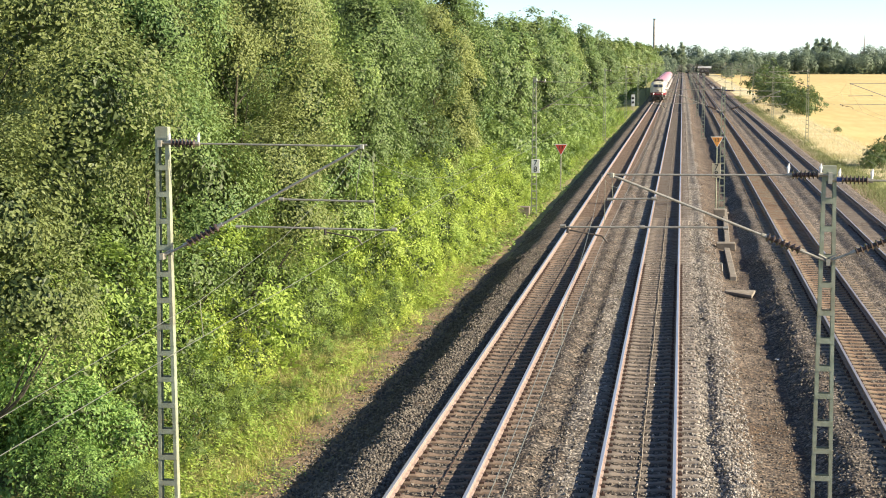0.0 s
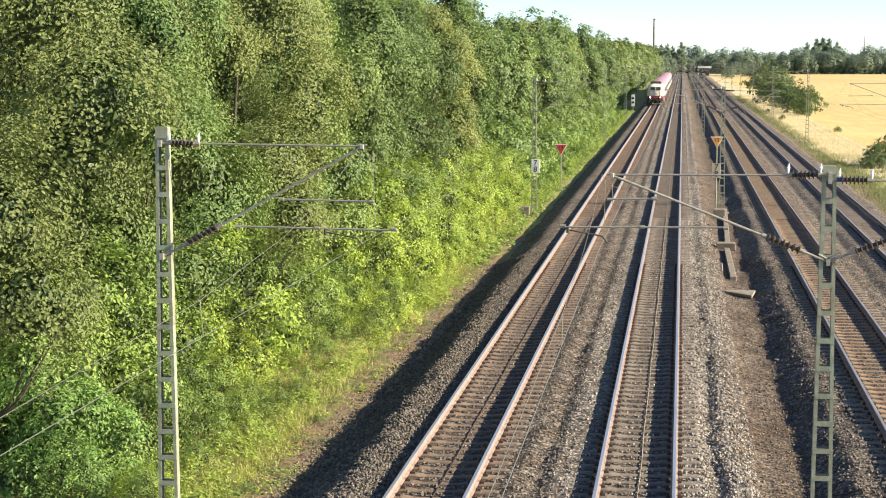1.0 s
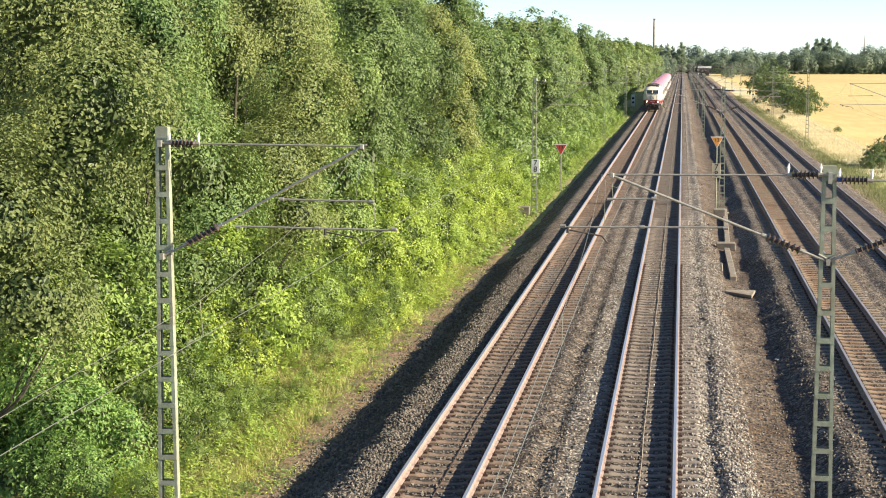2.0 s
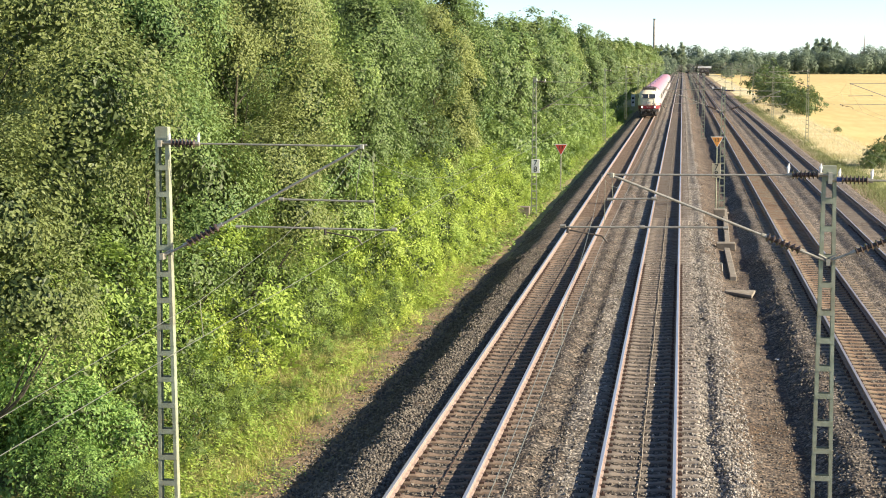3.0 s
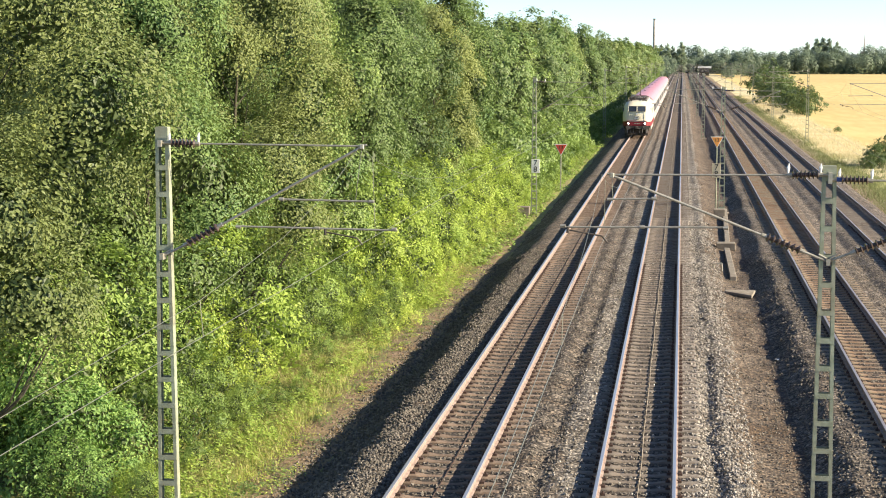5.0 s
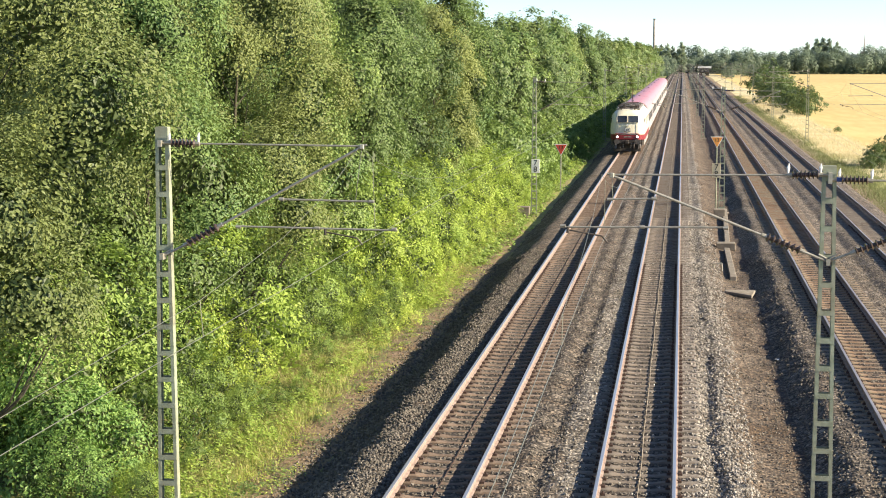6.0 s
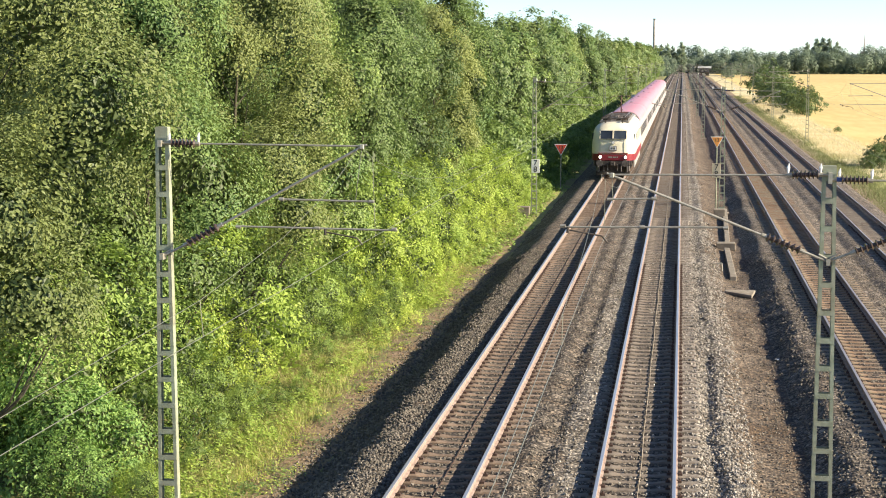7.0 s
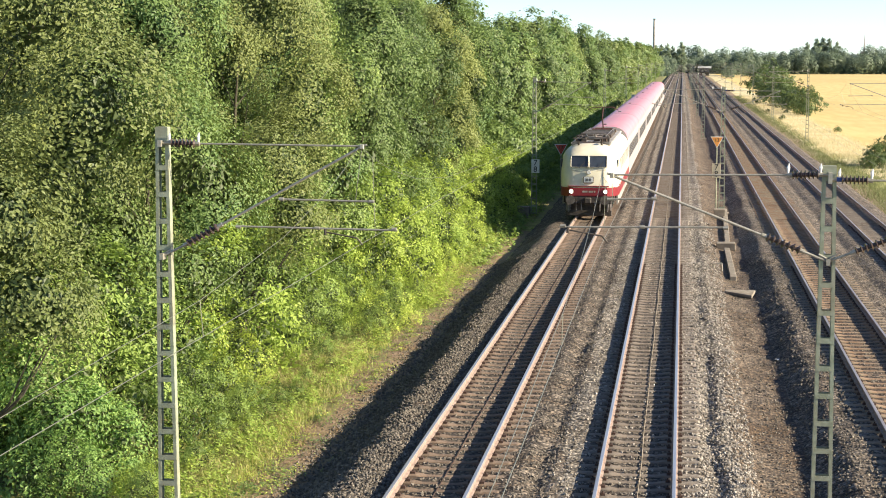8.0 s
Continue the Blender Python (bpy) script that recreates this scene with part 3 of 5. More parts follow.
def plants():
    rnd = random.Random(11)
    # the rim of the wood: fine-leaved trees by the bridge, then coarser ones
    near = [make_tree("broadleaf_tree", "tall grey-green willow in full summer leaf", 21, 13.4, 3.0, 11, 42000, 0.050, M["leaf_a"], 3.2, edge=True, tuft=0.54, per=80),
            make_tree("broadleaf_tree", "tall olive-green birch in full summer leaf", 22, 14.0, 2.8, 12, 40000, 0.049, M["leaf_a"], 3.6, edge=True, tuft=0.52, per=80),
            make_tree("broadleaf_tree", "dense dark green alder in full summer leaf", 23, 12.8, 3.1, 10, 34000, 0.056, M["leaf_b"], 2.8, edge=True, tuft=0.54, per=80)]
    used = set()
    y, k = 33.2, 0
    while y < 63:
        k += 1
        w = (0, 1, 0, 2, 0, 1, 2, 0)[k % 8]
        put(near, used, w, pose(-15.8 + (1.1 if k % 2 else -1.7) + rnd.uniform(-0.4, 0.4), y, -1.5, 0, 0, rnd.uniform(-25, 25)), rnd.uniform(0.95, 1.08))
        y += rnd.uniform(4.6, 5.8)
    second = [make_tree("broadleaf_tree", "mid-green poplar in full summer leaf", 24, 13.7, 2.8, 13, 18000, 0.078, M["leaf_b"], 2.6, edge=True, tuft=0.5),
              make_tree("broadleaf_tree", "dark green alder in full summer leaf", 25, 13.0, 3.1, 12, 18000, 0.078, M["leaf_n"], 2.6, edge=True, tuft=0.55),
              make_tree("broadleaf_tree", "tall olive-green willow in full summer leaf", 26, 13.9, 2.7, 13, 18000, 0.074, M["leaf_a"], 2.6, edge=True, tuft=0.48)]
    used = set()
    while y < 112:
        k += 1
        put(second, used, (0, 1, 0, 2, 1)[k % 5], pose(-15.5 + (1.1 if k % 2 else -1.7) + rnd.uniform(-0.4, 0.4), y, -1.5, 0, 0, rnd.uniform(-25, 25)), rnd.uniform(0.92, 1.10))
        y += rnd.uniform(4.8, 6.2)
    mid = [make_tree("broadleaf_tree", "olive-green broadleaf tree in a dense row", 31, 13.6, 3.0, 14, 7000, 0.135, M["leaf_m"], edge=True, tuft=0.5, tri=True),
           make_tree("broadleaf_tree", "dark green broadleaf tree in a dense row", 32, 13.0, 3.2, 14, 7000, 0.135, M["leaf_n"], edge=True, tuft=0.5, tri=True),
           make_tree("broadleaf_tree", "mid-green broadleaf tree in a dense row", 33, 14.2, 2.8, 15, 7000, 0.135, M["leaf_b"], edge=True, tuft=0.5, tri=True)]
    used = set()
    y = 38.0
    while y < 120:
        put(mid, used, rnd.randrange(3), pose(-20.3 + rnd.uniform(-1, 1), y, -1.6, 0, 0, rnd.uniform(-25, 25)), rnd.uniform(0.98, 1.08))
        y += rnd.uniform(4.5, 6.0)
    for x, y in ((-18.0, 41.5), (-18.8, 46.0)):
        put(mid, used, 0, pose(x, y, -1.6, 0, 0, x * 9), 1.05)
    y = 114.0
    while y < 330:
        put(mid, used, rnd.randrange(3), pose(-15.6 + rnd.uniform(-1.4, 1.2), y, -1.5, 0, 0, rnd.uniform(-25, 25)), rnd.uniform(0.86, 1.08))
        if rnd.random() < 0.28:
            put(mid, used, rnd.randrange(3), pose(-20 + rnd.uniform(-1, 1), y + 2, -1.6, 0, 0, rnd.uniform(-25, 25)), rnd.uniform(0.98, 1.06))
        y += rnd.uniform(4.4, 6.0)
    far = [make_tree("broadleaf_tree", "distant green broadleaf tree in a dense row", 41, 14.2, 4.0, 14, 2600, 0.26, M["leaf_m"], tuft=0.8, tri=True),
           make_tree("broadleaf_tree", "distant dark green broadleaf tree in a dense row", 42, 13.4, 4.2, 14, 2600, 0.26, M["leaf_n"], tuft=0.8, tri=True)]
    used = set()
    y = 334.0
    while y < 900:
        put(far, used, rnd.randrange(2), pose(-16 + rnd.uniform(-1, 1), y, -1.5, 0, 0, rnd.uniform(0, 360)), rnd.uniform(0.80, 1.04) * (1 + (y - 330) / 2600))
        y += rnd.uniform(5.5, 7.5)
    # shrubs at the foot of the row
    SG = "shrubs along the wood's edge"
    sh = [make_tree("shrub", "bright green leafy shrub at the wood's edge", 51, 3.0, 1.45, 9, 3000, 0.048, M["leaf_c"], 0.1, category="shrub", group=SG, tuft=0.26),
          make_tree("shrub", "mid-green bushy shrub at the wood's edge", 52, 3.6, 1.6, 10, 3600, 0.05, M["leaf_g"], 0.1, category="shrub", group=SG, tuft=0.28),
          make_tree("shrub", "low yellow-green bramble bush in the grass", 53, 1.2, 1.05, 9, 1700, 0.036, M["leaf_y"], 0.02, category="shrub", group=SG, tuft=0.20),
          make_tree("shrub", "sunlit yellow-green shrub beside the ballast", 54, 2.9, 1.45, 9, 2600, 0.052, M["leaf_y"], 0.05, category="shrub", group=SG, tuft=0.28)]
    used = set()

    def bush(w, x, y, s):
        put(sh, used, w, pose(x, y, ground_z(x, y) - 0.08, 0, 0, rnd.uniform(0, 360)), s)
    y = 37.0
    while y < 112:
        # a tall back line, and a lower one before it
        bush(rnd.choice((1, 1, 0)) if y < 62 else rnd.choice((1, 0)), (-13.9 if y < 62 else -13.2) + rnd.uniform(-0.5, 0.5), y, rnd.uniform(1.05, 1.5))
        if y < 62:
            bush(rnd.choice((0, 1, 1, 3)), -12.2 + 0.4 * math.sin(y * 0.5) + rnd.uniform(-0.3, 0.3), y + 0.9, rnd.uniform(0.4, 0.75))
        else:
            bush(rnd.choice((3, 0, 0, 3)), -11.3 + rnd.uniform(-0.4, 0.3), y + 0.9, rnd.uniform(0.85, 1.25))
            bush(rnd.choice((3, 2, 3)), -10.3 + rnd.uniform(-0.3, 0.3), y + 0.3, rnd.uniform(0.35, 0.6))
        y += rnd.uniform(1.7, 2.3)
    for x, y, s in ((-16.2, 38.6, 1.0), (-14.6, 39.0, 1.0), (-15.8, 39.5, 1.1), (-14.7, 42.0, 1.1)):
        bush(1, x, y, s)
    for k in range(34):
        y = 33 + 1.75 * k + rnd.uniform(-0.6, 0.6)
        x = -10.9 + 0.5 * math.sin(y * 0.7) + rnd.uniform(-0.6, 0.5)
        if not 46 < y < 56 or k % 3 == 0:
            bush(2, x, y, rnd.uniform(0.35, 1.0))
    for k in range(16):
        y = 32.5 + 2.0 * k + rnd.uniform(-0.7, 0.7)
        bush(1, -10.6 + rnd.uniform(-0.8, 0.7), y, rnd.uniform(0.16, 0.34))
    for x, y, s in ((-11.1, 41.5, 0.34), (-10.5, 43.0, 0.22), (-10.4, 58.0, 0.30), (-10.7, 60.5, 0.45)):
        bush(1, x, y, s)
    fs = [make_tree("shrub", "bright green shrub close to the ballast", 56, 3.0, 1.6, 8, 1500, 0.088, M["leaf_g"], 0.1, category="shrub", group=SG, tuft=0.34, tri=True),
          make_tree("shrub", "dark green shrub at the foot of the trees", 57, 3.6, 1.7, 9, 1500, 0.088, M["leaf_b"], 0.1, category="shrub", group=SG, tuft=0.34, tri=True)]
    used_f = set()
    y = 113.0
    while y < 260:
        for x0, s0, w in ((-12.9, 1.3, 1), (-11.2, 0.9, 0), (-10.0, 0.42, 0)):
            x = x0 + rnd.uniform(-0.6, 0.5)
            put(fs, used_f, w if rnd.random() < 0.7 else 1 - w, pose(x, y + rnd.uniform(-1, 1), ground_z(x, y) - 0.08, 0, 0, rnd.uniform(0, 360)), s0 * rnd.uniform(0.75, 1.25))
        y += rnd.uniform(2.6, 3.8)
    fe = [make_tree("feathery_shrub", "blue-green feathery-leaved shrub at the wood's edge", 55, 2.6, 1.5, 8, 4200, 0.052, M["leaf_f"], 0.1, category="shrub", group=SG, tuft=0.34)]
    used = set()
    for x, y, s in ((-13.7, 34.9, 1.0), (-14.5, 36.0, 1.15), (-13.1, 35.9, 0.8), (-12.9, 33.9, 0.6), (-15.2, 36.6, 1.1)):
        put(fe, used, 0, pose(x, y, ground_z(x, y) - 0.05, 0, 0, y * 50), s)
    # bushes by the field
    fb = [make_tree("field_bush", "large dark green bush beside the wheat field", 61, 5.0, 3.1, 12, 3400, 0.15, M["leaf_e"], 0.1, category="bush", group="bushes beside the field", tuft=0.5, tri=True)]
    used = set()
    for x, y, s in ((21.0, 286, 0.72), (20.4, 297, 0.95), (19.8, 309, 0.8), (19.9, 324, 0.85), (19.7, 342, 0.95), (19.4, 360, 1.25), (19.2, 376, 1.5), (20.6, 392, 1.4), (21.6, 430, 0.9), (24.5, 560, 0.8), (27.0, 620, 0.9),
                    (16.9, 148, 0.42), (18.2, 151, 0.56), (15.9, 147, 0.22), (19.7, 150, 0.55), (19.8, 221, 0.16), (20.2, 223, 0.12), (15.2, 262, 0.16), (14.9, 300, 0.14)):
        put(fb, used, 0, pose(x, y, ground_z(x, y) - 0.1, 0, 0, x * 1310), s)


def grass_patch(name, n, xr, yr, h, material, seed, label, power=1.0, clumps=0):
    """Blades of grass, thicker in tufts."""
    rng = np.random.default_rng(seed)
    y = yr[0] + (yr[1] - yr[0]) * rng.random(n) ** power
    x = xr[0] + (xr[1] - xr[0]) * rng.random(n)
    if clumps:
        c = rng.integers(0, clumps, n)
        cx, cy = xr[0] + (xr[1] - xr[0]) * rng.random(clumps), yr[0] + (yr[1] - yr[0]) * rng.random(clumps) ** power
        x, y = cx[c] + rng.normal(size=n) * 0.3, cy[c] + rng.normal(size=n) * 0.3
    z = np.array([ground_z(a, b) for a, b in zip(x, y)])
    a = rng.random(n) * 6.283
    hh = h * rng.uniform(0.4, 1.3, n)
    w = hh * 0.018 + 0.004
    lean = hh[:, None] * 0.55 * rng.normal(size=(n, 2))
    v = np.empty((n, 3, 3))
    v[:, 0] = np.stack([x - w * np.cos(a), y - w * np.sin(a), z - 0.03], 1)
    v[:, 1] = np.stack([x + w * np.cos(a), y + w * np.sin(a), z - 0.03], 1)
    v[:, 2] = np.stack([x + lean[:, 0], y + lean[:, 1], z + hh], 1)
    ob = new(name, raw(name, v.reshape(-1, 3), np.arange(3 * n).reshape(-1, 3), material))
    return tagged(ob, label, "grass", kind="stuff")


def weeds(name, n, clumps, xr, yr, h, size, material, seed, label, power=1.4):
    """Low leafy weeds in patches."""
    rng = np.random.default_rng(seed)
    cx = xr[0] + (xr[1] - xr[0]) * rng.random(clumps)
    cy = yr[0] + (yr[1] - yr[0]) * rng.random(clumps) ** power
    cr = rng.uniform(0.12, 0.5, clumps)
    ch = h * rng.uniform(0.3, 1.2, clumps)
    c = rng.integers(0, clumps, n)
    d = rng.normal(size=(n, 2)) * 0.6
    x, y = cx[c] + d[:, 0] * cr[c], cy[c] + d[:, 1] * cr[c]
    z = np.array([ground_z(a, b) for a, b in zip(x, y)]) + 0.02 + ch[c] * rng.random(n) * np.exp(-(d ** 2).sum(1))
    v, f = leaves(np.stack([x, y, z], 1), np.tile((0.25, 0.0, 0.8), (n, 1)), np.full(n, size), rng)
    return tagged(new(name, raw(name, v, f, material)), label, "weeds", kind="stuff")


def verges():
    grass_patch("verge_grass", 46000, (-12.4, -9.6), (30, 120), 0.22, M["grass"], 1, "yellow-green summer grass along the ballast edge", 1.5, 1300)
    grass_patch("verge_grass", 9000, (-13.0, -9.6), (110, 330), 0.5, M["fargrass"], 2, "yellow-green grass strip along the ballast edge", 1.2)
    grass_patch("seed_grass", 34000, (-12.0, -10.3), (46.0, 57.0), 0.34, M["seedgrass"], 12, "tall straw-yellow seed grass on the bank", 1.1, 220)
    grass_patch("seed_grass", 12000, (-10.8, -9.6), (64.0, 100.0), 0.36, M["seedgrass"], 13, "straw-yellow seed grass beside the ballast", 1.1, 220)
    grass_patch("seed_grass", 15000, (-12.2, -9.7), (31.0, 47.0), 0.30, M["seedgrass"], 15, "pale straw-yellow grass among the weeds", 1.1, 150)
    weeds("verge_weeds", 44000, 800, (-12.6, -9.6), (30, 66), 0.62, 0.046, M["leaf_y"], 6, "bright leafy weeds on the bank")
    weeds("verge_weeds", 30000, 520, (-11.2, -9.1), (62, 150), 0.8, 0.056, M["leaf_y"], 20, "bright leafy weeds beside the ballast", 1.2)
    weeds("verge_weeds", 22000, 520, (-11.0, -8.6), (30, 110), 0.20, 0.030, M["leaf_b"], 7, "dark green low weeds beside the ballast")
    weeds("verge_weeds", 9000, 200, (-10.6, -8.7), (30, 80), 0.13, 0.030, M["leaf_y"], 19, "yellow-green low weeds on the bare verge")
    weeds("verge_weeds", 24000, 900, (-10.6, -8.4), (74, 300), 0.6, 0.09, M["leaf_g"], 17, "dark green weeds at the ballast foot", 1.3)
    weeds("soil_litter", 12000, 420, (-10.2, -8.2), (30, 90), 0.05, 0.022, M["withered"], 18, "brown dead leaves and twigs on bare soil", 1.4)
    weeds("dry_weeds", 8000, 300, (-11.2, -8.9), (30, 110), 0.14, 0.028, M["withered"], 9, "withered straw-brown weeds on bare soil")
    weeds("cess_weeds", 5000, 60, (2.3, 2.95), (56, 120), 0.25, 0.05, M["leaf_b"], 10, "green weeds between the tracks")
    grass_patch("bank_grass", 26000, (12.3, 14.5), (95, 420), 0.36, M["bankgrass"], 4, "green grass bank beside the outer track", 1.2, 1800)
    grass_patch("bank_grass", 9000, (12.3, 17.5), (90, 165), 0.42, M["bankgrass"], 14, "dull green grass and weeds on the bank", 1.0, 700)
    grass_patch("dry_grass", 24000, (13.8, 20.0), (160, 420), 0.4, M["drygrass"], 5, "pale dry straw-coloured grass strip", 1.3)


# ---- overhead line ----
def lattice_mast(h, w0, w1, label):
    """A flat mast: two channels joined by batten plates."""
    mast = empty("catenary_mast", label, "mast", None, "overhead line masts")
    for s in (-1, 1):
        bm = B()
        rings = []
        for z in (0, h):
            w = (w0 + (w1 - w0) * z / h) / 2
            a, b = s * w, s * (w - 0.055)
            rings.append([(a, -0.07, z), (b, -0.07, z), (b, -0.06, z), (a - s * 0.008, -0.06, z), (a - s * 0.008, 0.06, z), (b, 0.06, z), (b, 0.07, z), (a, 0.07, z)])
        loft(bm, rings)
        part("channel", bm, M["mast"], mast)
    z = 0.35
    while z < h - 0.3:
        w = (w0 + (w1 - w0) * z / h) / 2
        for q in (-0.077, 0.070):
            bm = B()
            box(bm, -w + 0.004, w - 0.004, q, q + 0.007, z, z + 0.08)
            part("batten", bm, M["mast"], mast)
        z += 0.43
    bm = B()
    w = w1 / 2
    for q in (-0.079, 0.072):
        box(bm, -w, w, q, q + 0.007, h - 0.22, h)
    box(bm, -w, w, -0.079, 0.079, h, h + 0.01)
    part("head_plate", bm, M["mast"], mast)
    bm = B()
    box(bm, -0.45, 0.45, -0.4, 0.4, -0.6, 0.12, bev=0.03)
    part("footing", bm, M["concrete"], mast, "weathered concrete footing")
    return mast


def insulator(p0, p1, parent, material, n=7, r=0.07, cap=None):
    p0, p1 = Vector(p0), Vector(p1)
    d = p1 - p0
    ax = d.normalized()
    u = ax.cross(Vector((0, 1, 0))).normalized()
    w = ax.cross(u)
    prof = [(0.0, 0.026)]
    for k in range(n):
        for a, q in ((0.15, 0.03), (0.35, r), (0.55, r * 0.92), (0.75, 0.034)):
            prof.append(((k + a) / n, q))
    prof.append((1.0, 0.026))
    bm = B()
    loft(bm, [[p0 + d * t + (u * math.cos(k * 0.5236) + w * math.sin(k * 0.5236)) * q for k in range(12)] for t, q in prof])
    part("insulator", bm, material, parent, "brown ribbed insulator")
    for q, s in ((p0, 1), (p1, -1)):
        bm = B()
        rod(bm, q - d.normalized() * 0.06 * s, q + d.normalized() * 0.05 * s, 0.036, n=8)
        part("end_cap", bm, cap if cap and s > 0 else M["galv"], parent, "blue end fitting" if cap and s > 0 else "galvanised end fitting")


def horn(p, parent):
    """A white bird guard on an insulator's end."""
    bm = B()
    p = Vector(p)
    rod(bm, p, p + Vector((0, 0, 0.08)), 0.016, 0.028, 6)
    rod(bm, p + Vector((0, 0, 0.08)), p + Vector((0.012, 0, 0.15)), 0.028, 0.004, 6)
    part("bird_guard", bm, M["white"], parent, "white plastic bird guard")


def cantilever(side, reach, z_top, z_low, z_reg, reg_far, reg_near, stay_z, stay, label, blue=False, m=None):
    """The bracket that holds the wires: top tube, diagonal, registration tube, steady arm. x runs from the mast to the track; side mirrors it."""
    c = empty("cantilever", label, "catenary bracket", m, "overhead line brackets")
    s = side
    def P(x, z, y=0.0):
        return (s * x, y, z)
    # top tube and its insulator
    bm = B()
    rod(bm, P(0.62, z_top), P(reach, z_top - 0.02), 0.015)
    part("top_tube", bm, M["galv"], c)
    insulator(P(0.16, z_top + 0.01), P(0.58, z_top), c, M["insul"], cap=M["insulblue"] if blue else None)
    horn(P(0.14, z_top + 0.03), c)
    horn(P(0.62, z_top + 0.03), c)
    # diagonal
    a, b = Vector(P(0.12, z_low)), Vector(P(reach, z_top - 0.03))
    d = b - a
    bm = B()
    rod(bm, a + d * 0.28, b, 0.020)
    part("diagonal_tube", bm, M["galv"], c)
    insulator(a + d * 0.09, a + d * 0.26, c, M["insul"])
    bm = B()
    rod(bm, P(0.0, z_low - 0.05), a + d * 0.09, 0.02)
    rod(bm, P(0.0, z_low - 0.02), P(0.14, z_low + 0.06), 0.016)
    box(bm, -0.03, 0.03, -0.1, 0.1, z_low - 0.1, z_low)
    part("lower_fitting", bm, M["galv"], c)
    bm = B()
    rod(bm, P(0.0, z_top), P(0.14, z_top + 0.01), 0.022)
    box(bm, -0.03, 0.03, -0.1, 0.1, z_top - 0.05, z_top + 0.05)
    part("upper_fitting", bm, M["galv"], c)
    # clamp at the tip
    bm = B()
    tip = Vector(P(reach, z_top - 0.02))
    box(bm, tip.x - 0.035, tip.x + 0.035, -0.03, 0.03, tip.z - 0.05, tip.z + 0.03, bev=0.012)
    rod(bm, tip, tip + Vector((s * 0.08, 0, 0.02)), 0.018)
    part("messenger_clamp", bm, M["galv"], c)
    # registration tube
    bm = B()
    rod(bm, P(reg_near, z_reg), P(reg_far, z_reg - 0.03), 0.015)
    for x in (reg_near, reg_far - 0.05, (reg_near + reg_far) / 2):
        rod(bm, P(x - 0.04, z_reg - 0.01), P(x + 0.04, z_reg - 0.012), 0.026, n=8)
    part("registration_tube", bm, M["galv"], c)
    bm = B()
    x0 = reg_near + (reg_far - reg_near) * (0.55 if s > 0 else 0.95)
    rod(bm, P(x0, z_reg - 0.02), P(x0, z_reg - 0.12), 0.022)
    x1 = x0 + (0.6 if s > 0 else -0.62)
    rod(bm, P(x0, z_reg - 0.07), P(x0 + (x1 - x0) * 0.85, z_reg - 0.16), 0.012)
    rod(bm, P(x0 + (x1 - x0) * 0.85, z_reg - 0.16), P(x1, z_reg - 0.27), 0.012)
    part("steady_arm", bm, M["under"], c, "dark curved steady arm")
    bm = B()
    rod(bm, P(stay[0], stay_z), P(stay[1], stay_z - 0.02), 0.015)
    rod(bm, P(stay[0] - 0.03, stay_z), P(stay[0] + 0.05, stay_z), 0.03)
    rod(bm, P(stay[1] - 0.05, stay_z - 0.02), P(stay[1] + 0.03, stay_z - 0.02), 0.024)
    part("stay_tube", bm, M["galv"], c)
    bm = B()
    rod(bm, P(reach, z_top - 0.05), P(reach - (0.12 if s > 0 else 0.02), stay_z - 0.1), 0.006, n=5)
    part("hanger_wire", bm, M["wire"], c)
    return c


def wire_run(name, pts, r, label):
    bm = B()
    loft(bm, [[(x + r * math.cos(k * 1.2566), y, z + r * math.sin(k * 1.2566)) for k in range(5)] for x, y, z in pts])
    ob = part(name, bm, M["wire"])
    return tagged(ob, label, "overhead wire", "overhead wires")


MAST_X = {"left": (-8.22, -8.55, -8.62), "mid": (2.23, 2.36, 2.36), "right": (13.7, 13.75, 13.75)}


